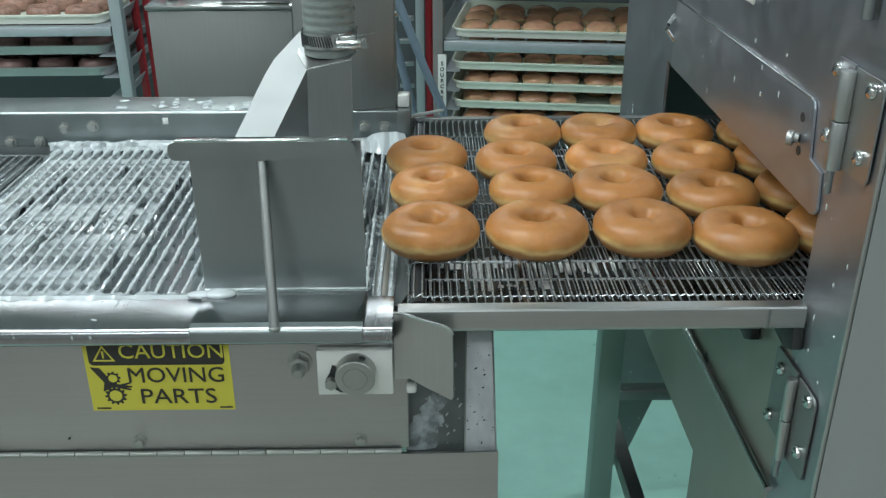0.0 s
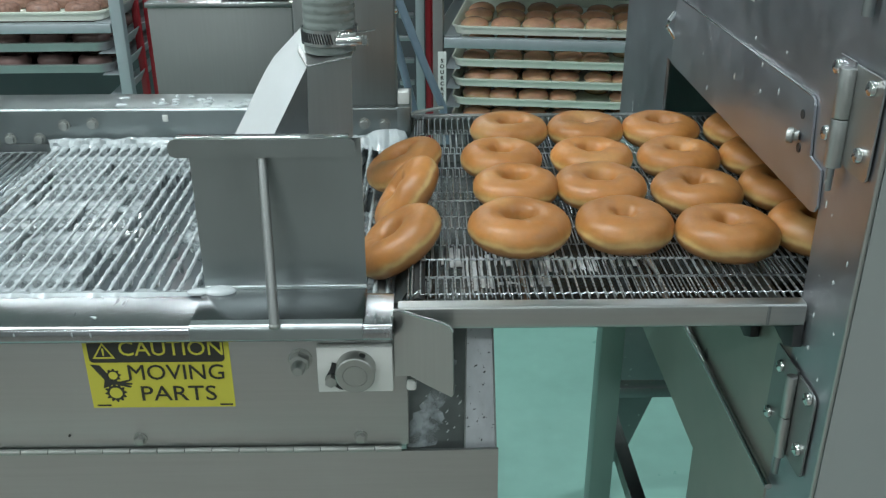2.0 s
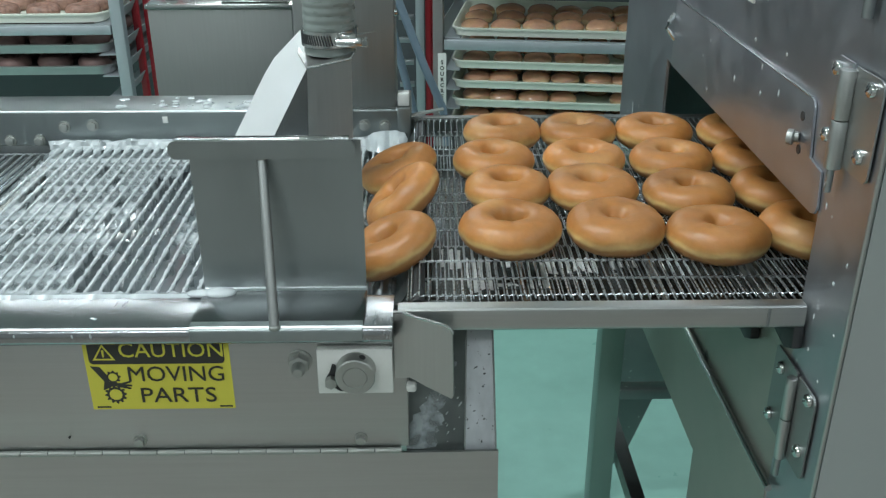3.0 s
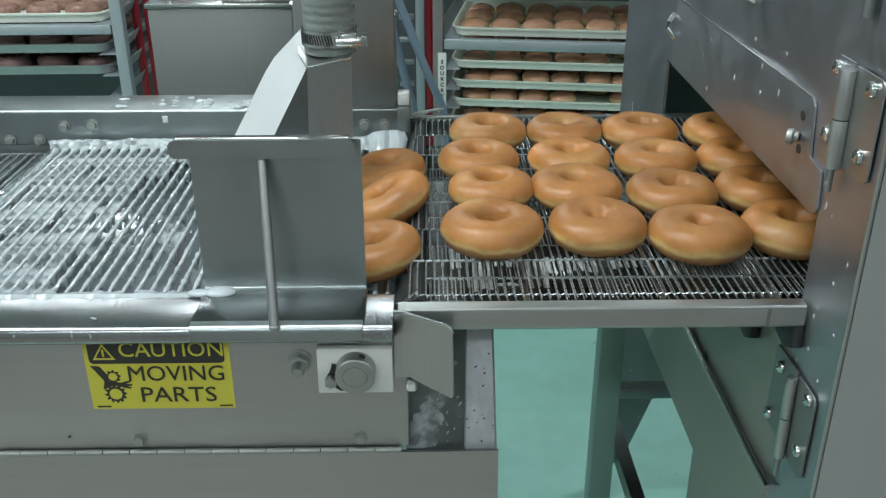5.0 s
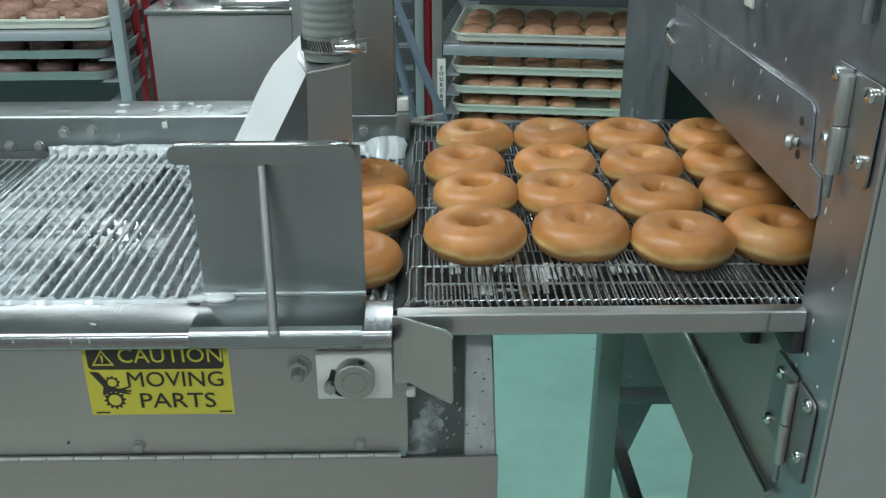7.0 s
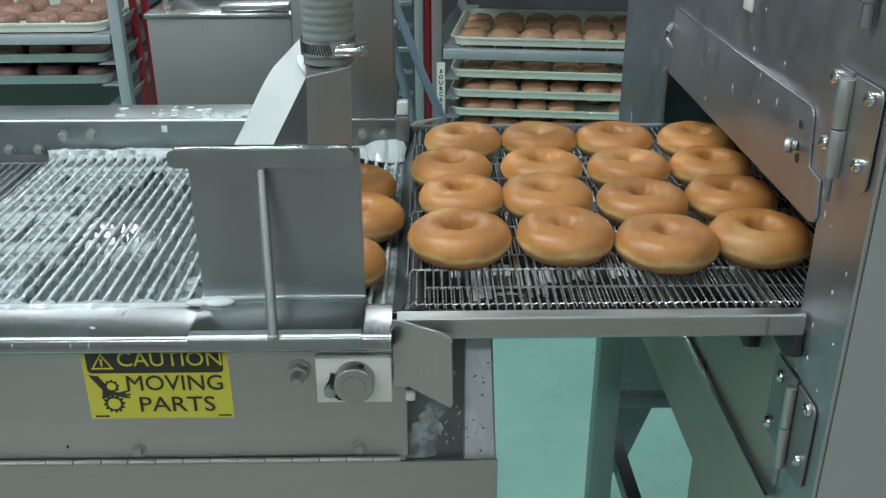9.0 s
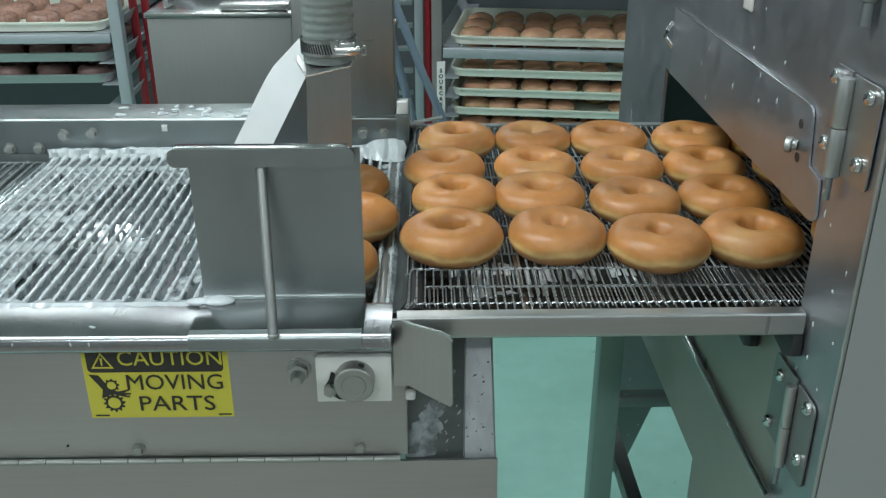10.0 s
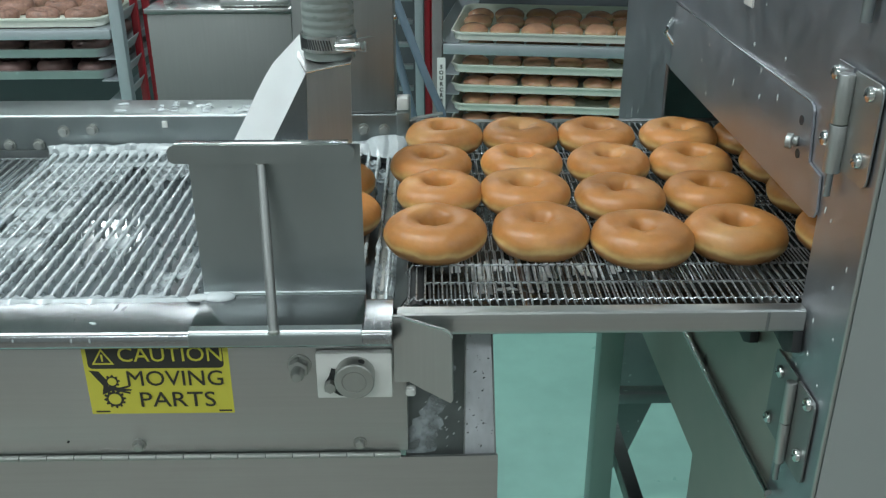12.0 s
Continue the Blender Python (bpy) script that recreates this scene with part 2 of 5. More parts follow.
def mesh_from(bm, name, mat, smooth=True):
    me = bpy.data.meshes.new(name)
    bmesh.ops.recalc_face_normals(bm, faces=bm.faces)
    bm.to_mesh(me)
    bm.free()
    me.materials.append(mat)
    if smooth:
        me.polygons.foreach_set("use_smooth", [True] * len(me.polygons))
        me.set_sharp_from_angle(angle=radians(35))
    return me


def part(name, bm, mat, parent=None, label="", at=None, smooth=True):
    me = bm if isinstance(bm, bpy.types.Mesh) else mesh_from(bm, name, mat, smooth)
    ob = new(name, me)
    if parent:
        ob.parent = parent
    if at is not None:
        ob.matrix_basis = at if isinstance(at, Matrix) else Matrix.Translation(at)
    return tagged(ob, label)


def box(x0, x1, y0, y1, z0, z1, bev=0.0012, bm=None):
    b = bmesh.new()
    bmesh.ops.create_cube(b, size=1, matrix=Matrix.Translation(((x0 + x1) / 2, (y0 + y1) / 2, (z0 + z1) / 2)) @ Matrix.Diagonal((x1 - x0, y1 - y0, z1 - z0, 1)))
    if bev:
        bmesh.ops.bevel(b, geom=b.edges[:], offset=bev, segments=2, profile=0.5, affect="EDGES")
    return joined(bm, b)


def joined(bm, b):
    if bm is None:
        return b
    tmp = bpy.data.meshes.new("tmp")
    b.to_mesh(tmp)
    b.free()
    bm.from_mesh(tmp)
    bpy.data.meshes.remove(tmp)
    return bm


def cyl(p, q, r, seg=16, bev=0.0, bm=None, r2=None):
    p, q = Vector(p), Vector(q)
    b = bmesh.new()
    d = q - p
    bmesh.ops.create_cone(b, cap_ends=True, segments=seg, radius1=r, radius2=r if r2 is None else r2, depth=d.length,
                          matrix=Matrix.Translation((p + q) / 2) @ d.to_track_quat("Z", "Y").to_matrix().to_4x4())
    if bev:
        caps = [e for e in b.edges if any(len(f.verts) > 4 for f in e.link_faces)]
        bmesh.ops.bevel(b, geom=caps, offset=bev, segments=2, profile=0.5, affect="EDGES")
    return joined(bm, b)


def lathe(profile, seg=24, closed=False, bm=None, m=None):
    """Turns (radius, height) pairs round z."""
    b = bmesh.new()
    rings = []
    for r, z in profile:
        if r < 1e-6:
            rings.append([b.verts.new((0, 0, z))])
        else:
            rings.append([b.verts.new((r * math.cos(2 * math.pi * i / seg), r * math.sin(2 * math.pi * i / seg), z)) for i in range(seg)])
    pairs = list(zip(rings, rings[1:])) + ([(rings[-1], rings[0])] if closed else [])
    for a, c in pairs:
        for i in range(seg):
            j = (i + 1) % seg
            if len(a) == 1 and len(c) > 1:
                b.faces.new((a[0], c[i], c[j]))
            elif len(c) == 1 and len(a) > 1:
                b.faces.new((a[i], c[0], a[j]))
            elif len(a) > 1:
                b.faces.new((a[i], c[i], c[j], a[j]))
    if m is not None:
        b.transform(m)
    return joined(bm, b)


def fold(points, axis, a, c, t=0.002, bm=None, round_by=0.003):
    """Folded sheet metal: a polyline of (u, v) pushed along an axis from a to c. axis x: (u, v) = (y, z); axis y: (x, z); axis z: (x, y)."""
    pts = [Vector(p) for p in points]
    soft = [pts[0]]
    for i in range(1, len(pts) - 1):
        d0, d1 = (pts[i - 1] - pts[i]), (pts[i + 1] - pts[i])
        k = min(round_by, d0.length * 0.45, d1.length * 0.45)
        p0, p1 = pts[i] + d0.normalized() * k, pts[i] + d1.normalized() * k
        for s in (0.0, 0.33, 0.67, 1.0):
            soft.append((p0 * (1 - s) + pts[i] * s) * (1 - s) + (pts[i] * (1 - s) + p1 * s) * s)
    soft.append(pts[-1])
    left, right = [], []
    for i, p in enumerate(soft):
        d = (soft[min(i + 1, len(soft) - 1)] - soft[max(i - 1, 0)]).normalized()
        nrm = Vector((-d.y, d.x)) * (t / 2)
        left.append(p + nrm)
        right.append(p - nrm)
    loop = left + right[::-1]

    def place(p, w):
        return {"x": (w, p.x, p.y), "y": (p.x, w, p.y), "z": (p.x, p.y, w)}[axis]
    b = bmesh.new()
    va, vc = [b.verts.new(place(p, a)) for p in loop], [b.verts.new(place(p, c)) for p in loop]
    n, h = len(loop), len(left)
    for i in range(n):
        j = (i + 1) % n
        b.faces.new((va[i], va[j], vc[j], vc[i]))
    for v in (va, vc):
        for i in range(h - 1):
            b.faces.new((v[i], v[i + 1], v[n - 2 - i], v[n - 1 - i]))
    return joined(bm, b)


def slab(points, push, bm=None, bev=0.0):
    """A flat polygon of 3D points pushed by a vector into a plate."""
    b = bmesh.new()
    lo = [b.verts.new(p) for p in points]
    hi = [b.verts.new(Vector(p) + Vector(push)) for p in points]
    b.faces.new(lo)
    b.faces.new(hi[::-1])
    n = len(lo)
    for i in range(n):
        b.faces.new((lo[i], lo[(i + 1) % n], hi[(i + 1) % n], hi[i]))
    if bev:
        bmesh.ops.bevel(b, geom=b.edges[:], offset=bev, segments=2, profile=0.5, affect="EDGES")
    return joined(bm, b)


def rounded(x0, x1, z0, z1, r, corners=(1, 1, 1, 1), seg=5):
    """Outline of a rectangle with rounded corners, from the lower left one round; (u, v) pairs."""
    out = []
    for (cx, cz, a0), on in zip(((x0 + r, z0 + r, 180), (x1 - r, z0 + r, 270), (x1 - r, z1 - r, 0), (x0 + r, z1 - r, 90)), corners):
        if on:
            for i in range(seg + 1):
                a = radians(a0 + 90 * i / seg)
                out.append((cx + r * math.cos(a), cz + r * math.sin(a)))
        else:
            out.append((cx + (-r if a0 in (180, 90) else r), cz + (-r if a0 in (180, 270) else r)))
    return out


def hex_bolt(at, toward, r=0.007, h=0.005):
    """Bolt head with washer, its axis along toward."""
    d = Vector(toward).normalized()
    p = Vector(at)
    b = cyl(p, p + d * 0.0015, r * 1.35, 18)
    return cyl(p + d * 0.0015, p + d * h, r, 6, 0.0006, b)


def pan_screw(at, toward, r=0.006):
    d = Vector(toward).normalized()
    m = Matrix.Translation(at) @ d.to_track_quat("Z", "Y").to_matrix().to_4x4()
    b = lathe([(0, 0.0042), (r * 0.5, 0.0040), (r * 0.85, 0.0028), (r, 0.0008), (r, -0.0005), (0, -0.0005)], 18, m=m)
    slot = bmesh.new()
    bmesh.ops.create_cube(slot, size=1, matrix=m @ Matrix.Translation((0, 0, 0.0038)) @ Matrix.Rotation(0.6, 4, "Z") @ Matrix.Diagonal((r * 0.95, 0.0012, 0.0009, 1)))
    return b, slot


def lettering(text, size, width=0.0, bold=0.0):
    cu = bpy.data.curves.new("lettering", "FONT")
    cu.body, cu.size, cu.align_x, cu.align_y = text, size, "CENTER", "CENTER"
    cu.extrude, cu.resolution_u, cu.offset = 0.0002, 3, bold
    tmp = new("tmp", cu)
    me = bpy.data.meshes.new_from_object(tmp.evaluated_get(bpy.context.evaluated_depsgraph_get()))
    bpy.data.objects.remove(tmp)
    bpy.data.curves.remove(cu)
    co = np.empty(len(me.vertices) * 3)
    me.vertices.foreach_get("co", co)
    co = co.reshape(-1, 3)
    if width:
        co[:, 0] *= width / (co[:, 0].max() - co[:, 0].min())
    me.vertices.foreach_set("co", co.ravel())
    return me

# ---- heights and lines of the plant ----
BELT = 0.950          # top of the feeding wire belt
RODS = 0.925          # top of the glazing belt
FLANGE = 0.940        # top of the glazer's front flange
FRONT = 0.656         # outer edge of that flange
PANEL = 0.676         # front panel of the glazer
HOOD = 0.315          # open side of the hood


def shift(t):
    """How far both belts have run to the left after t seconds."""
    return float(np.interp(t, (0.0, 2.5, 5.5, 9.5, 12.0), (0.0, 0.0208, 0.0461, 0.0752, 0.0945)))


TIMES = (0.0, 2.5, 5.5, 9.5, 12.0)
MOVES = []            # (object, rows), keyed in motions()

# ---- room ----


def room():
    part("floor", box(-4, 4, -3, 6.4, -0.1, 0, 0), FLOOR, None, "teal epoxy floor, smooth and slightly glossy")["kind"] = "structure"
    # Sheet added out of view; keeps teal out of the front panels' reflections.
    part("floor_tiles", box(-4, 4, -3, 0.3, 0.001, 0.006, 0), FLOOR_ADDED, None, "unseen brown-grey floor sheet, added for reflections in the front panels")["kind"] = "structure"
    # Unseen ceiling and walls, added to give the steel a room to reflect.
    part("ceiling", box(-4, 4, -3, 6.4, CEILING, CEILING + 0.1, 0), CEIL, None, "pale ceiling over the plant")["kind"] = "structure"
    for name, b in (("wall_north", box(-4, 4, 6.4, 6.5, 0, CEILING, 0)), ("wall_south", box(-4, 4, -3.1, -3, 0, CEILING, 0)),
                    ("wall_west", box(-4.1, -4, -3, 6.4, 0, CEILING, 0)), ("wall_east", box(4, 4.1, -3, 6.4, 0, CEILING, 0))):
        part(name, b, WALL, None, "unseen pale grey wall, added to close the room for reflections")["kind"] = "structure"
    # Screen added behind the racks to darken what the steel reflects.
    part("wall_partition", box(-3.9, 3.9, 3.4, 3.5, 0, 1.75, 0), DARK_SCREEN, None, "dark low screen added behind the racks to darken reflections")["kind"] = "structure"
    # First and fifth follow reflections; the other lamps are added to brighten the scene.
    for i, (x, y) in enumerate(((-0.57, 3.9), (-0.7, 0.6), (-0.8, -1.6), (-1.9, 1.2), (-2.18, 5.19), (-2.6, -0.7), (1.7, 2.3), (1.9, -1.2))):
        lamp = thing("ceiling_and_fill_light", "framed ceiling light out of view, part of an added lighting set", "ceiling light", (x, y, CEILING), "ceiling lights")
        f = box(-0.64, 0.64, -0.19, -0.15, -0.04, 0)
        box(-0.64, 0.64, 0.15, 0.19, -0.04, 0, bm=f)
        box(-0.64, -0.60, -0.15, 0.15, -0.04, 0, bm=f)
        box(0.60, 0.64, -0.15, 0.15, -0.04, 0, bm=f)
        part("frame", f, NYLON, lamp)
        light = bpy.data.lights.new("fluorescent_panel", "AREA")
        light.shape, light.size, light.size_y, light.energy, light.color = "RECTANGLE", 1.2, 0.3, LAMP_POWER, LAMP_COLOR
        new("fluorescent_panel", light).matrix_basis = Matrix.Translation((x, y, CEILING - 0.02))


room()

# ---- feeding conveyor ----


def feed_conveyor():
    c = thing("conveyor_frame", "stainless steel conveyor frame with folded side rails on square legs", "conveyor", (0, 0, 0))
    b = fold([(0.6845, 0.9465), (0.6715, 0.9475), (0.6715, 0.928), (0.69, 0.928)], "x", -0.028, 0.312, 0.002)
    part("front_rail", b, STEEL, c)
    part("rail_joint", box(0.2795, 0.2822, 0.6697, 0.6708, 0.9290, 0.9470, 0.0004), STEEL_SHADED, c)
    b = fold([(1.192, 0.9495), (1.206, 0.9495), (1.206, 0.92)], "x", -0.028, 0.60, 0.002)
    part("rear_rail", b, STEEL, c)
    for x in (0.0815, 0.206):
        part("cross_bar", box(x, x + 0.007, 0.693, 1.19, 0.918, 0.9265, 0.001), STEEL_BRIGHT, c)
    part("edge_rod", cyl((0.062, 0.7065, 0.933), (0.60, 0.7065, 0.933), 0.0025, 10), STEEL_BRIGHT, c)
    # Dark sheet added so that the gaps between the wires stay dark.
    part("drip_tray", fold([(0.692, 0.921), (0.737, 0.8965), (1.17, 0.893), (1.18, 0.915)], "x", -0.019, 0.60, 0.002), DARK_TRAY, c, "dark glossy sheet added under the belt")
    # Pale bars imitate broken reflections in the tray, split as if by wires.
    rng = random.Random(31)
    for x0, x1, ya, yb, n in ((0.036, 0.062, 0.790, 0.872, 4), (0.064, 0.084, 0.845, 0.876, 3), (0.066, 0.098, 0.806, 0.812, 4), (0.117, 0.173, 0.832, 0.868, 8), (-0.014, 0.003, 0.790, 0.818, 3),
                              (0.098, 0.118, 0.800, 0.860, 3), (0.185, 0.215, 0.840, 0.875, 4), (0.010, 0.034, 0.840, 0.890, 3)):
        for k in range(n):
            u = x0 + (x1 - x0) * k / n
            w = (x1 - x0) / n * rng.uniform(0.35, 0.80)
            m = rng.uniform(0.8, 1.0) * (yb - ya)
            j = [rng.uniform(-0.0015, 0.0015) for q in range(4)]
            part("dried_glaze", slab([(u + j[0], yb - m, 0.8978), (u + w, yb - m + j[1] * 2, 0.8978), (u + w + j[2], yb - m / 2, 0.8978), (u + w, yb + j[3] * 3, 0.8978), (u, yb, 0.8978), (u + j[3], yb - m * 0.4, 0.8978)], (0, 0, 0.0008)), PALE_BAR, c)
    part("nose_bar", cyl((-0.012, 0.69, 0.9405), (-0.012, 1.19, 0.9405), 0.0065, 14), NEAR_BLACK, c)
    for x, y in ((0.2500, 1.19), (0.56, 1.19)):
        part("leg", box(x - 0.003, x + 0.031, y - 0.03, y + 0.008, 0.0, 0.915, 0.0015), LEG_TINT, c)
    return c


feed_conveyor()


def loop_pose(s, xr, xl, r, z):
    """A place on a belt that runs left along the top from xr to xl and turns down round both ends."""
    if s < 0:
        a = -s / r
        if a > math.pi:
            return xr - (a - math.pi) * r, z - 2 * r, 180.0
        return xr + r * math.sin(a), z - r + r * math.cos(a), math.degrees(a)
    if s > xr - xl:
        a = (s - (xr - xl)) / r
        if a > math.pi:
            return xl + (a - math.pi) * r, z - 2 * r, -180.0
        return xl - r * math.sin(a), z - r + r * math.cos(a), -math.degrees(a)
    return xr - s, z, 0.0


def loop_rows(s0, xr, xl, r, z):
    ends = (s0 < 0.002) or (s0 + shift(12.0) > xr - xl - 0.002)
    times = [i * 0.5 for i in range(25)] if ends else TIMES
    rows = []
    for t in times:
        x, h, a = loop_pose(s0 + shift(t), xr, xl, r, z)
        rows.append((t, pose(x, 0, h, 0, a, 0)))
    return rows


def tube(path, r, seg=6, bm=None):
    """A round wire along 3D points."""
    b = bmesh.new() if bm is None else bm
    rings = []
    pts = [Vector(p) for p in path]
    for i, p in enumerate(pts):
        d = (pts[min(i + 1, len(pts) - 1)] - pts[max(i - 1, 0)]).normalized()
        q = d.to_track_quat("Z", "Y")
        rings.append([b.verts.new(p + q @ Vector((r * math.cos(2 * math.pi * k / seg), r * math.sin(2 * math.pi * k / seg), 0))) for k in range(seg)])
    for u, v in zip(rings, rings[1:]):
        for k in range(seg):
            b.faces.new((u[k], u[(k + 1) % seg], v[(k + 1) % seg], v[k]))
    b.faces.new(rings[0][::-1])
    b.faces.new(rings[-1])
    return b


def wire_belt():
    """A ladder belt: cross wires with a bend at each of six rows, where they hook on the next one, and hooks at both ends."""
    belt = thing("wire_conveyor_belt", "fine stainless wire ladder belt, greasy and shiny", "conveyor belt", (0, 0, 0))
    pitch = 0.0075
    me = []
    for kind in range(2):
        y0, y1 = 0.692, 1.188
        half = pitch / 2
        path, off = [(0.0, y0 + 0.003, 0)], 0.0
        for row in (0.758, 0.829, 0.898, 0.969, 1.045, 1.120):
            nxt = -half if off == 0.0 else 0.0
            path += [(off, row - 0.0035, 0), (off + 0.0005, row - 0.0014, 0.0004), (off + 0.0052, row - 0.0010, 0.0008), (off + 0.0054, row + 0.0008, 0.0008), (nxt, row + 0.0012, 0.0002), (nxt, row + 0.0035, 0)]
            off = nxt
        path.append((off, y1 - 0.003, 0))
        hook = [(0.0086, y0 - 0.0030, -0.0010), (0.0080, y0 + 0.0012, 0.0002), (0.0066, y0 + 0.0016, 0.0004), (0.0020, y0 - 0.0002, 0.0002), (0.0004, y0 + 0.0004, 0.0)]
        far = [(0.001, y1, 0), (0.007, y1 + 0.0008, 0), (0.0092, y1, -0.0005), (0.0096, y1 - 0.006, -0.001)]
        me.append(mesh_from(tube(hook + path + far, 0.00068 if kind == 0 else 0.00080, 5), "wire", WIRE))
    n = 0
    xr, xl = 0.46, -0.012
    s = -shift(12.0)
    while s < xr - xl + 0.40:
        w = part("wire", me[0 if n % 5 else 1], WIRE, belt)
        MOVES.append((w, loop_rows(s, xr, xl, 0.0085, BELT - 0.0009)))
        s += pitch
        n += 1
    return belt


wire_belt()

# ---- glazer ----


def glazer():
    g = thing("glazing_machine", "stainless steel doughnut glazing machine with folded panels, smeared with glaze", "glazing machine", (0, 0, 0))
    b = fold([(0.716, 0.930), (0.713, FLANGE), (FRONT, FLANGE - 0.0005), (FRONT - 0.001, 0.9265), (PANEL, 0.9225)], "x", -0.85, -0.0325, 0.0022, round_by=0.005)
    part("front_flange", b, STEEL_FLANGE, g, "polished folded front flange")
    part("front_panel", box(-0.85, -0.0215, PANEL, PANEL + 0.003, 0.806, 0.936, 0.0006), STEEL, g, "plain brushed steel front panel")
    part("lower_panel", slab([(-0.85, 0.6735, 0.8015), (0.0, 0.6735, 0.8005), (0.0588, 0.6735, 0.8015), (0.0606, 0.655, 0.5), (-0.85, 0.655, 0.5)], (0, 0.003, 0)), STEEL, g, "hinged lower access panel")
    part("end_panel", box(-0.0245, -0.0215, PANEL + 0.003, 1.18, 0.806, 0.905, 0.0006), STEEL_DULL, g)
    # piano hinge
    x = -0.85
    knuckle = mesh_from(cyl((0, 0, 0), (0.0235, 0, 0), 0.0028, 10, 0.0003), "hinge_knuckle", STEEL_DULL)
    while x < -0.04:
        part("hinge_knuckle", knuckle, STEEL_DULL, g, "", (x, 0.6735, 0.8035))
        x += 0.0242
    part("hinge_pin", cyl((-0.85, 0.6735, 0.8035), (-0.034, 0.6735, 0.8035), 0.0018, 8), NEAR_BLACK, g)
    for x in (-0.2595, -0.064):
        part("bolt", hex_bolt((x, 0.676, 0.8155), (0, -1, 0), 0.0045, 0.006), STEEL_DULL, g)
    part("nut", cyl((-0.1125, PANEL, 0.897), (-0.1125, PANEL - 0.010, 0.897), 0.0090, 6, 0.001, cyl((-0.1125, PANEL, 0.897), (-0.1125, PANEL - 0.002, 0.897), 0.0105, 18)), STEEL_DULL, g)
    part("nut_tip", lathe([(0, 0.017), (0.004, 0.016), (0.006, 0.012), (0.006, 0)], 14, m=Matrix.Translation((-0.1125, PANEL - 0.004, 0.896)) @ Matrix.Rotation(radians(90), 4, "X")), STEEL_DULL, g)
    # shaft bearing
    part("bearing_block", box(-0.0975, -0.0335, PANEL - 0.008, PANEL, 0.868, 0.912, 0.001), NYLON, g, "white nylon bearing block")
    rot = Matrix.Translation((-0.0645, PANEL - 0.008, 0.8928)) @ Matrix.Rotation(radians(90), 4, "X")
    part("shaft_collar", lathe([(0, 0.014), (0.0095, 0.014), (0.0097, 0.0134), (0.0101, 0.0134), (0.0105, 0.014), (0.0158, 0.014), (0.0168, 0.013), (0.0168, 0)], 32, m=rot), STEEL_DULL, g)
    part("set_screw", cyl((-0.0585, PANEL - 0.0150, 0.9080), (-0.0582, PANEL - 0.0150, 0.9092), 0.0028, 12), NEAR_BLACK, g)
    part("collar_screw", cyl((-0.0858, PANEL - 0.008, 0.8825), (-0.0858, PANEL - 0.016, 0.8825), 0.0055, 6, 0.0008), STEEL_DULL, g)
    part("grease", slab([(u, PANEL - 0.0085, v) for u, v in ((-0.0905, 0.8845), (-0.0870, 0.8905), (-0.0845, 0.8985), (-0.0815, 0.8975), (-0.0800, 0.8800), (-0.0770, 0.8752), (-0.0735, 0.8712), (-0.0790, 0.8716), (-0.0840, 0.8755))], (0, -0.001, 0)), NEAR_BLACK, g)
    part("hinge_backing", box(-0.85, -0.03, PANEL + 0.0035, PANEL + 0.0055, 0.785, 0.815, 0), STEEL_DULL, g)
    part("end_pad", box(-0.0225, -0.0135, 0.6700, 0.6790, 0.8665, 0.8745, 0.0025), NYLON, g, "white nylon pad")
    part("rivet", cyl((-0.3215, PANEL, 0.8195), (-0.3215, PANEL - 0.0012, 0.8195), 0.0011, 10), NEAR_BLACK, g)
    part("transfer_plate", slab([(-0.0335, 0.716, 0.9205), (-0.0205, 0.716, 0.9405), (-0.0205, 1.176, 0.9405), (-0.0335, 1.176, 0.9205)], (0.0, 0, -0.0018)), STEEL_DEEP, g, "sloping transfer plate between the belts")
    # far side rail
    part("rear_rail", fold([(1.183, 0.90), (1.181, 0.9655), (1.252, 0.9655), (1.254, 0.90)], "x", -0.95, -0.032, 0.0025), STEEL_GUARD, g)
    part("rear_end_plate", box(-0.043, -0.026, 1.172, 1.262, 0.905, 0.970, 0.0015), STEEL_GUARD, g)
    for x, z in ((-0.482, 0.945), (-0.4445, 0.947), (-0.556, 0.9265), (-0.5175, 0.9265), (-0.06, 0.944), (-0.087, 0.945)):
        part("rail_bolt", hex_bolt((x, 1.180, z), (0, -1, 0), 0.006, 0.006), STEEL_DULL, g)
    part("rail_mark", box(-0.3515, -0.3445, 1.1775, 1.1795, 0.950, 0.9585, 0.0003), NYLON, g)
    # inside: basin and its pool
    # Basin in the shaded steel copy: shade under the rods is painted in.
    part("basin", fold([(0.714, 0.93), (0.716, 0.86), (1.176, 0.86), (1.178, 0.92)], "x", -0.85, -0.026, 0.002), STEEL_SHADED, g)
    part("pool", box(-0.50, -0.036, 0.72, 1.174, 0.866, 0.900, 0), POOL, g, "pool of glaze, darkened in colour for the shade between the rods")
    for x in (-0.482, -0.045):
        part("roller", cyl((x, 0.72, RODS - 0.0125), (x, 1.174, RODS - 0.0125), 0.0095, 16), STEEL_DULL, g)
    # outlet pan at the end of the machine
    part("pan_back", slab([(-0.024, 0.681, 0.7765), (0.0277, 0.681, 0.7765), (0.0325, 0.745, 0.915), (-0.024, 0.745, 0.915)], (0, 0.003, 0.0)), STEEL_DEEP, g, "dark steel outlet pan with spilt glaze")
    part("pan_flange", slab([(0.0280, 0.6775, 0.7815), (0.0582, 0.6775, 0.7815), (0.0555, 0.745, 0.908), (0.0318, 0.745, 0.908)], (0, 0.003, 0.0)), STEEL_STAIN, g, "stained bright pan flange")
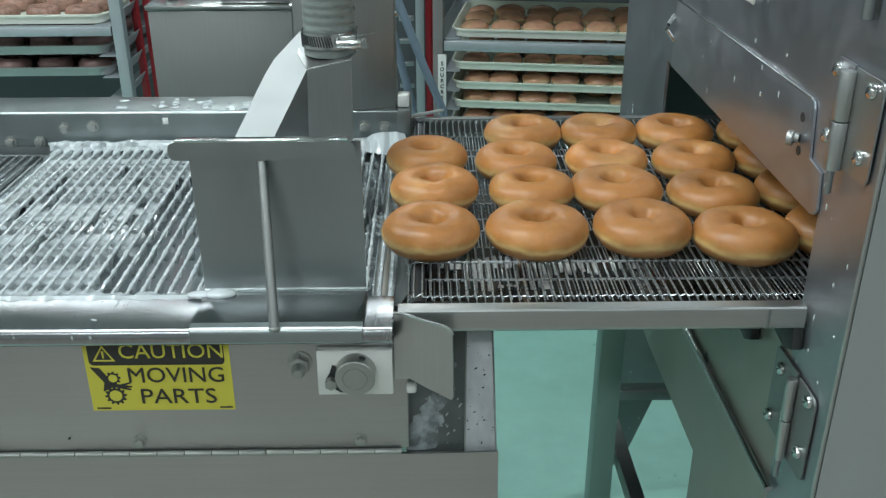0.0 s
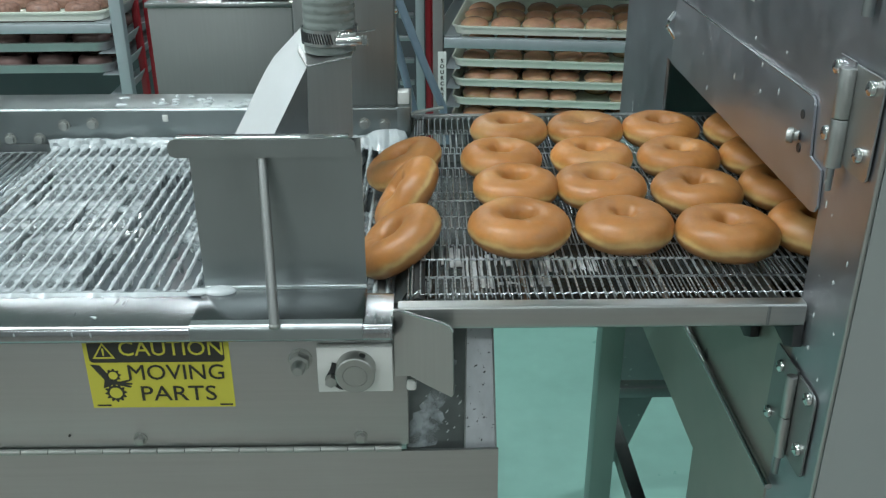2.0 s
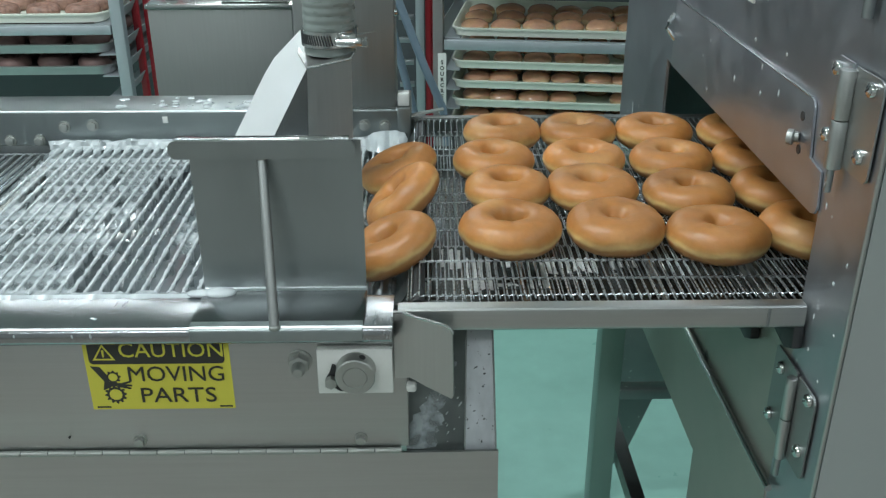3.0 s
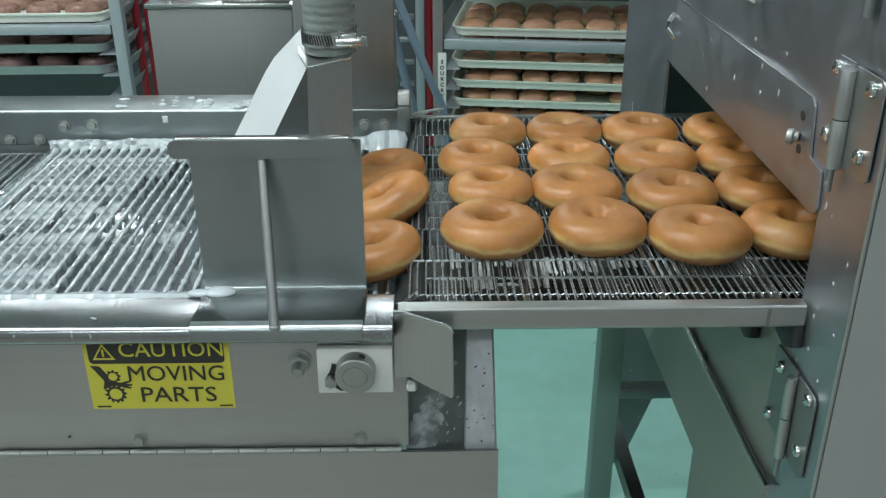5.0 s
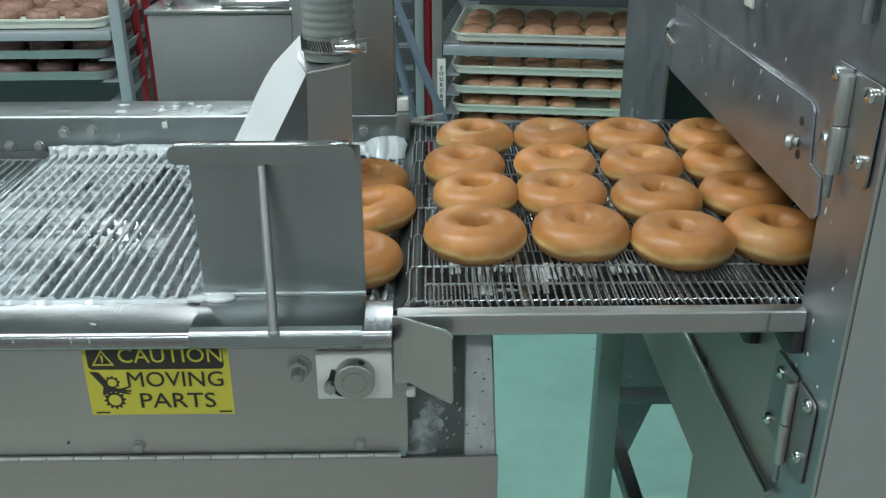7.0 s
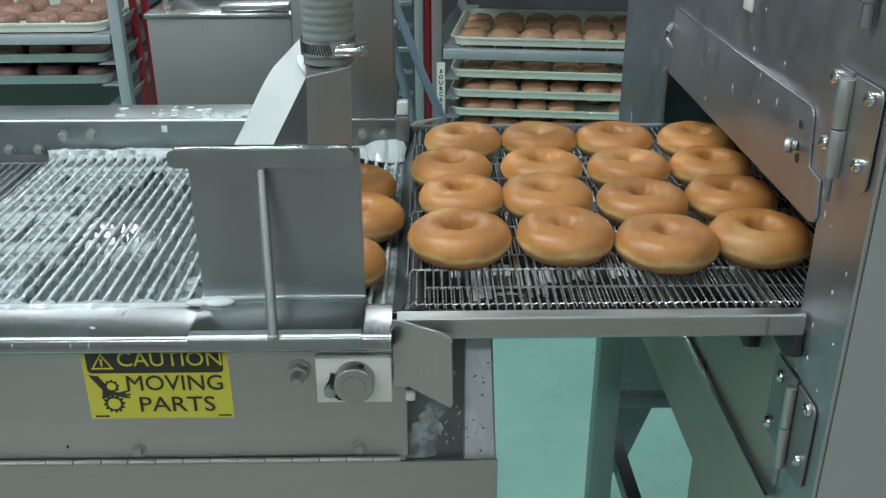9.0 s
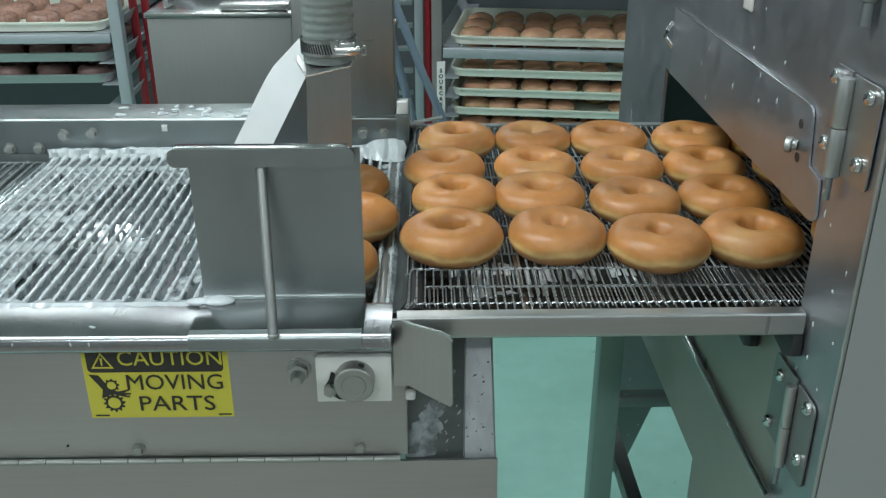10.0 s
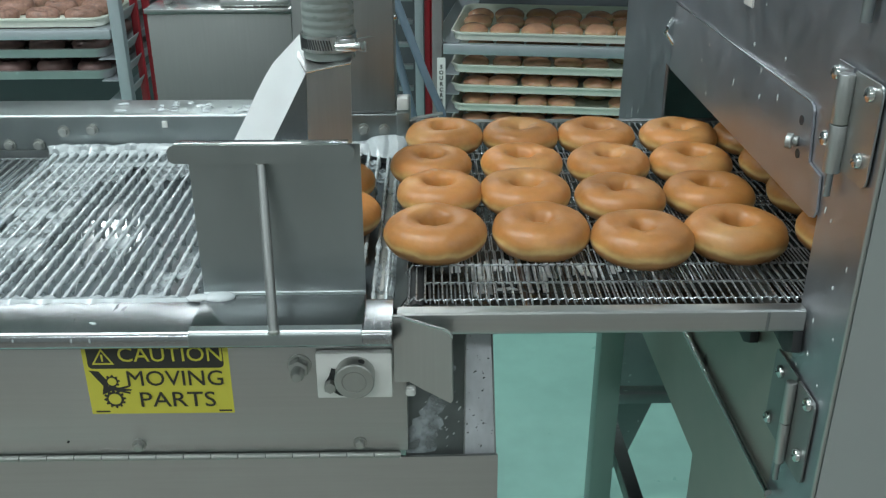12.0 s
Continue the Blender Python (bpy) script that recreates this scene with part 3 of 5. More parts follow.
    # Round polished edges, added so a highlight runs along the flange.
    for x, k in ((0.0286, 0.0033), (0.0577, -0.0025)):
        part("pan_edge", tube([(x, 0.6766, 0.7815), (x + k, 0.7441, 0.908)], 0.0009, 8), STEEL_BRIGHT, g, "round bright edge, shaped to carry a highlight")
    speck = random.Random(8)
    for k in range(15):
        f, w = speck.random(), speck.uniform(0.12, 0.95)
        at = Vector((0.0288 + 0.0286 * w * (1 - 0.15 * f), 0.6772 + 0.0675 * f, 0.7825 + 0.1265 * f))
        b = bmesh.new()
        bmesh.ops.create_icosphere(b, subdivisions=1, radius=speck.uniform(0.0004, 0.0010), matrix=Matrix.Translation(at) @ Matrix.Rotation(speck.uniform(0, 3), 4, "Y") @ Matrix.Diagonal((1, 0.5, speck.uniform(1.0, 2.6), 1)))
        part("dark_speck", b, NEAR_BLACK, g)
    # glaze spilt on the pan
    spill = bmesh.new()
    u0, u1 = Vector((0, 0.688, 0.796)), Vector((0, 0.743, 0.915))
    grid = []
    for i in range(25):
        f = i / 24
        mid = -0.014 + 0.031 * f + 0.005 * noise.noise((f * 6, 0, 2))
        wide = max(0.0012, 0.0150 * (1 - f) ** 0.8 + 0.0015 + 0.008 * noise.noise((f * 13, 3, 0)))
        row = []
        for j in range(7):
            w = (j - 3) / 3
            p = u0.lerp(u1, f * 0.60) + Vector((mid + w * wide + 0.003 * noise.noise((f * 30, w * 2, 7)), -0.0030 * (1 - w * w) - 0.0002, 0.006 * (w * w) * noise.noise((w * 3, f * 8, 1))))
            p.x = max(-0.0235, min(0.027, p.x))
            row.append(spill.verts.new(p))
        grid.append(row)
    for a, c in zip(grid, grid[1:]):
        for j in range(6):
            spill.faces.new((a[j], a[j + 1], c[j + 1], c[j]))
    part("spilt_glaze", spill, FILM, g, "dried white glaze spilt down the pan")
    for k in range(46):
        r = random.Random(k)
        f = r.random()
        p = u0.lerp(u1, f * 0.9) + Vector((r.uniform(-0.015, 0.026), -0.0004, 0))
        b = bmesh.new()
        bmesh.ops.create_icosphere(b, subdivisions=1, radius=r.uniform(0.0004, 0.0011), matrix=Matrix.Translation(p) @ Matrix.Rotation(0.55, 4, "Y") @ Matrix.Diagonal((0.8, 0.5, r.uniform(1.2, 3.2), 1)))
        part("glaze_fleck", b, GLAZE_DRY, g)
    # stand
    for x, y in ((-0.83, 0.70), (-0.83, 1.14), (-0.075, 0.70), (-0.075, 1.14)):
        part("leg", box(x, x + 0.035, y, y + 0.035, 0.0, 0.86, 0.002), STEEL_V, g)
    part("back_panel", box(-0.85, -0.026, 1.186, 1.189, 0.55, 0.90, 0), STEEL_DULL, g)
    part("side_panel", box(-0.853, -0.850, 0.68, 1.19, 0.55, 0.93, 0), STEEL_DULL, g)
    # deflector at the corner
    d = bmesh.new()
    slab([(-0.0315, 0.667, 0.948), (-0.027, 0.666, 0.948), (-0.012, 0.6602, 0.946), (0.010, 0.6505, 0.9445), (0.0152, 0.648, 0.9425), (0.0165, 0.6475, 0.939),
          (0.0175, 0.6475, 0.878), (0.016, 0.6475, 0.8755), (-0.006, 0.6575, 0.882), (-0.019, 0.6638, 0.8865), (-0.0315, 0.667, 0.884)], (0.0008, 0.0022, 0), bm=d)
    part("corner_deflector", d, STEEL_V, g, "bent steel corner deflector")
    part("deflector_hem", tube([(-0.0315, 0.667, 0.9485), (-0.024, 0.6655, 0.9485), (-0.012, 0.6602, 0.9467), (0.010, 0.6505, 0.945), (0.0152, 0.648, 0.943), (0.0168, 0.6475, 0.939)], 0.0012, 8), STEEL_BRIGHT, g)
    return g


glazer()


def splash_guard():
    """The upright plate that stands on the flange, folded at head and foot, with one round stay."""
    p = thing("splash_guard", "upright brushed steel splash guard with folded top and foot", "splash guard", (0, 0, 0))
    y = 0.7225
    part("plate", fold([(y - 0.007, FLANGE + 0.0025), (y - 0.0006, FLANGE + 0.0025), (y, 1.0785)], "x", -0.1980, -0.0570, 0.002, round_by=0.004), STEEL_GUARD, p)
    part("foot", box(-0.1972, -0.0558, 0.663, y - 0.0072, FLANGE + 0.0015, FLANGE + 0.0034, 0.0003), STEEL_FOOT, p, "smooth steel foot, its dark reflection put into the colour")
    b = bmesh.new()
    pts = [(x, 0, z) for x, z in rounded(-0.2115, -0.0610, 1.0660, 1.0815, 0.006, (1, 1, 1, 1))]
    slab(pts, (0, 0.002, 0), bm=b)
    b.transform(Matrix.Translation((0, 0.7105, 0)))
    part("top_lip", b, STEEL_GUARD, p)
    part("top_fold", box(-0.2065, -0.0660, 0.7110, 0.7235, 1.0797, 1.0820, 0.0009), STEEL_BRIGHT, p)
    part("foot_lip", fold([(0.665, FLANGE + 0.0022), (FRONT - 0.0025, FLANGE + 0.0017), (FRONT - 0.0035, 0.930)], "x", -0.197, -0.0565, 0.0016, round_by=0.004), STEEL_GUARD, p)
    part("stay", tube([(-0.1378, 0.7165, 1.0665), (-0.1275, 0.6535, 0.9435)], 0.0042, 14), STEEL_CAB, p)
    for at in ((-0.1378, 0.7150, 1.0665), (-0.1275, 0.6535, 0.9425)):
        b = bmesh.new()
        bmesh.ops.create_icosphere(b, subdivisions=2, radius=0.0046, matrix=Matrix.Translation(at) @ Matrix.Diagonal((1.1, 1, 0.8, 1)))
        part("weld", b, STEEL_DULL, p)
    return p


splash_guard()


def hopper():
    """The spout: a sheet metal box with a sloping face, fed by a ribbed hose from above."""
    h = thing("glaze_spout", "folded steel spout with a sloping face under a ribbed hose", "spout", (0, 0, 0))
    y0, y1 = 0.93, 1.0
    # front cheek: a wedge that leans back and the plain face beside it
    part("front_cheek", slab([(-0.128, y0, 0.998), (-0.0815, y0, 0.998), (-0.0795, y0, 1.094), (-0.1245, y0, 1.0845)], (0, 0.0025, 0)), STEEL_V, h)
    # The wedge's darker reflection is put into a darker steel.
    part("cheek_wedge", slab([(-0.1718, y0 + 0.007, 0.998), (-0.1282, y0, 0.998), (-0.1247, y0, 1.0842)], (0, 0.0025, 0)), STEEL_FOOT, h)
    # sloping face, bowed; the steel's bright reflection is painted as plain white
    b = bmesh.new()
    back = [(-0.2225, 0.986), (-0.2040, 1.0185), (-0.1905, 1.0440), (-0.1795, 1.0630), (-0.1690, 1.0785), (-0.1530, 1.0945), (-0.1375, 1.1100)]
    v0 = [b.verts.new((-0.1720 + 0.0470 * i / 6, y0 + 0.006 * (1 - i / 6), 0.998 + 0.0865 * i / 6)) for i in range(7)]
    v1 = [b.verts.new((x, y1, z)) for x, z in back]
    for i in range(6):
        b.faces.new((v0[i], v0[i + 1], v1[i + 1], v1[i]))
    bmesh.ops.solidify(b, geom=b.faces[:], thickness=0.002)
    part("sloping_face", b, LIT_FACE, h, "sloping steel face, its reflected light painted white")
    part("neck", slab([(-0.1255, y0, 1.0845), (-0.0795, y0, 1.094), (-0.0775, y1, 1.0965), (-0.1400, y1, 1.0965), (-0.1370, 0.958, 1.0925)], (0, 0, 0.0015)), STEEL_V, h)
    part("neck_seam", tube([(-0.1250, y0 - 0.0006, 1.0850), (-0.0795, y0 - 0.0006, 1.0945)], 0.0008, 6), STEEL_BRIGHT, h)
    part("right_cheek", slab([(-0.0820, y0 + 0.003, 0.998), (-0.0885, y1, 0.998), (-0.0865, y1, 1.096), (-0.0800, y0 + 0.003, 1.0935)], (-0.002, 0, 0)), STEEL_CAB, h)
    prof = []
    z = 1.0935
    while z < 1.75:
        prof += [(0.0266, z), (0.0271, z + 0.0025), (0.0272, z + 0.005), (0.0265, z + 0.0075)]
        z += 0.0082
    part("hose", lathe(prof, 28, m=Matrix.Translation((-0.1035, 0.965, 0))), HOSE, h, "ribbed grey-green hose")
    cz = 1.1025
    part("hose_clamp", lathe([(0.0280, cz), (0.0296, cz), (0.0296, cz + 0.0165), (0.0280, cz + 0.0165)], 36, True, m=Matrix.Translation((-0.1035, 0.965, 0))), STEEL_BRIGHT, h)
    slots = bmesh.new()
    for i in range(15):
        a = radians(200 + i * 5.6)
        m = Matrix.Translation((-0.1035 + 0.0297 * math.cos(a), 0.965 + 0.0297 * math.sin(a), cz + 0.0082)) @ Matrix.Rotation(a, 4, "Z") @ Matrix.Rotation(0.25, 4, "X") @ Matrix.Diagonal((0.0006, 0.0014, 0.0105, 1))
        bmesh.ops.create_cube(slots, size=1, matrix=m)
    part("clamp_slots", slots, NEAR_BLACK, h)
    part("clamp_screw", cyl((-0.094, 0.9345, cz + 0.007), (-0.068, 0.932, cz + 0.008), 0.0042, 12, 0.0008, cyl((-0.068, 0.932, cz + 0.008), (-0.0625, 0.9315, cz + 0.0082), 0.0052, 6, 0.0006)), STEEL_BRIGHT, h)
    part("clamp_tail", slab([(-0.080, 0.9345, cz + 0.0150), (-0.0545, 0.932, cz + 0.0190), (-0.0545, 0.932, cz + 0.0184), (-0.080, 0.9345, cz + 0.0132)], (0, 0.0008, 0)), STEEL_BRIGHT, h)
    part("clamp_housing", box(-0.0905, -0.0735, 0.931, 0.940, cz + 0.002, cz + 0.016, 0.0025), STEEL_BRIGHT, h)
    return h


hopper()


def glazing_belt():
    belt = thing("glazing_belt", "belt of steel rods dripping with white sugar glaze", "conveyor belt", (0, 0, 0))
    rng = random.Random(5)
    y0, y1 = 0.7195, 1.165
    me = []
    for kind in range(12):
        b = bmesh.new()
        rings, n, seg = [], 190, 8
        beads = [(rng.uniform(y0, y1), rng.uniform(0.0016, 0.0042), rng.uniform(0.0015, 0.0085) ** 1.0, rng.choice((-1, 1))) for k in range(22)]
        for i in range(n + 1):
            y = y0 + (y1 - y0) * i / n
            end = max(0.0, 1 - (y - y0) / 0.014, 1 - (y1 - y) / 0.030) ** 0.7
            r = 0.0019 + 0.0005 * (noise.noise((kind * 7.1, y * 190, 0)) + noise.noise((kind * 3.3, y * 60, 4))) + 0.0052 * end
            drop, lean = 0.0012 + 0.004 * end, 0.0
            for at, wide, long, side in beads:
                g = math.exp(-((y - at) / wide) ** 2)
                drop += long * g
                lean += side * 0.0011 * g
                r += 0.0007 * g
            ring = []
            for k in range(seg):
                a = 2 * math.pi * k / seg
                dx, dz = r * math.cos(a), r * math.sin(a) * (1 - 0.45 * end)
                if dz < -r * 0.3:
                    dz -= drop
                    dx = dx * 0.8 + lean
                ring.append(b.verts.new((dx + 0.0006 * noise.noise((kind, y * 120, k)), y, dz - 0.0018 + 0.0004 * noise.noise((kind + 5, y * 150, k)))))
            rings.append(ring)
        for u, v in zip(rings, rings[1:]):
            for k in range(seg):
                b.faces.new((u[k], u[(k + 1) % seg], v[(k + 1) % seg], v[k]))
        b.faces.new(rings[0])
        b.faces.new(rings[-1][::-1])
        me.append(mesh_from(b, "rod", GLAZE))
    pitch, xr, xl, r = 0.0128, -0.045, -0.482, 0.012
    s = -shift(12.0) - 0.005
    i = 0
    while s < xr - xl + 0.03:
        rod = part("rod", me[rng.randrange(12)], GLAZE, belt)
        MOVES.append((rod, loop_rows(s, xr, xl, r, RODS)))
        at_left = xr - s - 0.05
        lush = at_left < -0.355
        cut = y0 + rng.uniform(0.06, 0.36)
        gap = rng.uniform(0.004, 0.030)
        runs = [(y0 + 0.004, cut - gap), (cut + gap, y1 - 0.006)] if lush else []
        for j in range(rng.choice((1, 2, 2)) if lush else rng.choice((1, 2, 3)) if at_left > -0.12 else rng.choice((0, 0, 1))):
            a = y0 + rng.random() * 0.41
            runs.append((a, min(y1 - 0.005, a + 0.02 + rng.random() * 0.06)))
        if not lush and at_left < -0.20:
            runs.append((y1 - rng.uniform(0.05, 0.16), y1 - 0.006))
        for j, (a, c) in enumerate(runs):
            film = bmesh.new()
            k, rows = max(16, int((c - a) / 0.004)), []
            for q in range(k + 1):
                y = a + (c - a) * q / k
                full = min(1.0, 0.02 + 8 * min(q, k - q) / k) ** 0.5
                edge = 0.0060 * (1 - full) + 0.0012 * (1 + noise.noise((i + j, y * 130, 1)))
                row = []
                for w in range(5):
                    x = 0.0004 + edge + (0.0122 - 2 * edge) * w / 4
                    sag = -0.0016 - 0.0022 * math.sin(math.pi * w / 4) + 0.0009 * noise.noise((x * 200, y * 90, i + 3 * j))
                    row.append(film.verts.new((x, y, sag)))
                rows.append(row)
            for u, v in zip(rows, rows[1:]):
                for w in range(4):
                    film.faces.new((u[w], u[w + 1], v[w + 1], v[w]))
            part("glaze_film", film, FILM, rod)
        s += pitch
        i += 1
    return belt


glazing_belt()


def exit_belt():
    """The dark wire belt that takes over beyond the glazing rods."""
    belt = thing("exit_belt", "dark wire belt wet with glaze beyond the glazing rods", "conveyor belt", (0, 0, 0))
    me = mesh_from(tube([(0.006, 1.171, -0.002), (0.0, 1.166, 0), (0, 0.73, 0), (0.006, 0.725, -0.002)], 0.0016, 6), "exit_wire", WIRE)
    strip = mesh_from(box(0.001, 0.009, 0.74, 1.16, -0.0025, -0.001, 0), "wet_strip", WET_PAN)
    s, n = -shift(12.0), 0
    while s < 0.36:
        w = part("exit_wire", me, WIRE, belt)
        if n % 3:
            part("wet_strip", strip, WET_PAN, w)
        MOVES.append((w, loop_rows(s, -0.512, -0.85, 0.010, 0.912)))
        s += 0.0115
        n += 1


exit_belt()


def glaze_drops():
    """Drops of glaze lying along the far rail's top and the near flange."""
    rng = random.Random(12)
    for k in range(28):
        b = bmesh.new()
        r = rng.uniform(0.002, 0.0065) if k < 24 else rng.uniform(0.0006, 0.0015)
        bmesh.ops.create_icosphere(b, subdivisions=2, radius=r)
        for v in b.verts:
            v.co += v.co * 0.35 * noise.noise(v.co * 260 + Vector((k, 0, 0)))
            v.co.z = max(v.co.z * 0.55, -0.0003)
        if k < 24:
            at = (rng.uniform(-0.42, -0.235), rng.uniform(1.188, 1.246), 0.967)
        else:
            at = (rng.uniform(-0.40, -0.21), rng.uniform(0.662, 0.705), FLANGE + 0.0012)
        ob = part("glaze_drop", b, GLAZE, None, "", at)
        ob.scale = (rng.uniform(1.0, 1.9), 1, 1)
        tagged(ob, "drop of white glaze drying on the steel rail", "glaze drop", "glaze drops on the rails")
    # lip of glaze along the inner edge of the near flange
    b = bmesh.new()
    rows = []
    for i in range(241):
        x = -0.52 + 0.335 * i / 240
        w = 0.0045 + 0.0050 * noise.noise((x * 70, 0, 3)) + 0.0035 * noise.noise((x * 170, 0, 8))
        rows.append([b.verts.new(p) for p in ((x, 0.7245 + 1.2 * w, 0.9255), (x, 0.7195 + 0.6 * w, 0.9385 + 0.3 * w), (x, 0.7135 - w * 0.3, 0.9418 + 0.25 * w), (x, 0.7100 - w * 0.7, 0.9407))])
    for u, v in zip(rows, rows[1:]):
        for j in range(3):
            b.faces.new((u[j], v[j], v[j + 1], u[j + 1]))
    ob = part("glaze_lip", b, GLAZE, None)
    tagged(ob, "thick lip of white glaze along the flange edge", "glaze")
    # ridge of foam along the far end of the rods
    b = bmesh.new()
    rows = []
    for i in range(221):
        x = -0.493 + 0.462 * i / 220
        heap = 0.010 * math.exp(-((x + 0.050) / 0.034) ** 2)
        row = []
        for j, (y, z) in enumerate(((1.150 - 2.5 * heap, 0.9235), (1.1525 - 2.2 * heap, 0.9285), (1.1560 - heap, 0.9320 + 0.6 * heap), (1.161, 0.9330 + heap), (1.167, 0.9315 + heap * 0.6), (1.172, 0.9235))):
            k = 0.0040 * noise.noise((x * 85, j * 0.55, 3)) + 0.0026 * noise.noise((x * 40, j * 0.4, 8)) + 0.0014 * noise.noise((x * 210, j * 1.3, 4))
            edge = 0.4 if j in (0, 5) else 1.0
            row.append(b.verts.new((x + 0.004 * noise.noise((x * 60, j * 0.8, 11)), y - 1.5 * k * edge, z + k * edge)))
        rows.append(row)
    for u, v in zip(rows, rows[1:]):
        for j in range(5):
            b.faces.new((u[j], v[j], v[j + 1], u[j + 1]))
    ob = part("glaze_ridge", b, GLAZE, None)
    tagged(ob, "lumpy ridge of white glaze along the far rod ends", "glaze")
    # curtain of glaze hanging where the rods turn down
    b = bmesh.new()
    rows = []
    for i in range(151):
        y = 0.735 + 0.43 * i / 150
        k = noise.noise((y * 48, 2, 1)) + 0.6 * noise.noise((y * 120, 6, 2))
        w = 0.0020 + 0.0030 * k + 0.006 * max(0.0, (y - 1.05) / 0.11)
        rows.append([b.verts.new(p) for p in ((-0.0400, y, 0.9215), (-0.0375 + 0.3 * w, y, 0.9222 + 0.0008 * k), (-0.0350 + 0.8 * w, y + 0.002 * k, 0.9195), (-0.0345 + w, y, 0.9135 - 0.003 * k), (-0.0352 + 0.6 * w, y, 0.9050 - 0.004 * k))])
    for u, v in zip(rows, rows[1:]):
        for j in range(4):
            b.faces.new((u[j], v[j], v[j + 1], u[j + 1]))
    ob = part("glaze_curtain", b, FILM, None)
    tagged(ob, "lumpy curtain of glaze hanging at the rods' end", "glaze")
    for at, r in (((-0.183, 0.7125, 0.943), (0.014, 0.009, 0.0045)), ((-0.2, 0.712, 0.943), (0.012, 0.006, 0.003))):
        b = bmesh.new()
        bmesh.ops.create_icosphere(b, subdivisions=3, radius=1, matrix=Matrix.Translation(at) @ Matrix.Diagonal((*r, 1)))
        ob = part("glaze_blob", b, GLAZE, None)
        tagged(ob, "smooth blob of white glaze at the guard's foot", "glaze")


glaze_drops()


def drips():
    """Thin runs of glaze at the flange fold."""
    rng = random.Random(21)
    spots = [(rng.uniform(-0.34, -0.05), FRONT - 0.0018, 0.937, rng.uniform(0.002, 0.005), 0.0009) for k in range(6)]
    for x, y, z, long, r in spots:
        b = bmesh.new()
        bmesh.ops.create_icosphere(b, subdivisions=2, radius=r, matrix=Matrix.Translation((0, 0, -long / 2)) @ Matrix.Diagonal((1, 0.7, max(1.0, long / (2 * r)), 1)))
        for v in b.verts:
            v.co.x += 0.0004 * noise.noise(v.co * 400 + Vector((x * 50, 0, 0)))
        ob = part("glaze_drip", b, GLAZE, None, "", (x, y, z))
        tagged(ob, "thin run of glaze dried on the steel", "glaze drip", "glaze drips")


drips()

# ---- hood over the feeding conveyor ----


def hinge(parent, z0, z1, y, near, screws_a, screws_b, far_leaf=0.028, k=0.0066, steel=None):
    """A butt hinge on the hood's side: two leaves, a knuckle in two lengths, screws."""
    x = HOOD - 0.0015
    zm = (z0 + z1) / 2
    h = part("hinge", cyl((x - 0.006, y, zm + 0.0004), (x - 0.006, y + 0.001, z1), k, 16, 0.0006, cyl((x - 0.006, y - 0.001, z0), (x - 0.006, y, zm - 0.0004), k, 16, 0.0006)), STEEL_V, parent, "worn steel butt hinge")
    pts = [(x, u, v) for u, v in rounded(near, y - 0.002, z0 + 0.003, z1 + 0.003, 0.007, (1, 0, 0, 1))]
    part("near_leaf", slab(pts, (-0.0016, 0, 0)), steel or STEEL_V, h)
    pts = [(x, u, v) for u, v in rounded(y + 0.002, y + 0.012 + far_leaf, z0 + 0.006, z1 + 0.004, 0.005, (0, 1, 1, 0))]
    part("far_leaf", slab(pts, (-0.0016, 0, 0)), steel or STEEL_SPOT, h)
    part("pin", cyl((x - 0.006, y, z0 - 0.020), (x - 0.006, y, z0), 0.0028, 10, 0.0006), STEEL_SHADED, h)
    for (u, v) in screws_a + screws_b:
        a, slot = pan_screw((x - 0.0025, u, v), (-1, 0, 0), 0.0062)
        part("screw", a, STEEL_BRIGHT, h)
        part("screw_slot", slot, NEAR_BLACK, h)
    return h


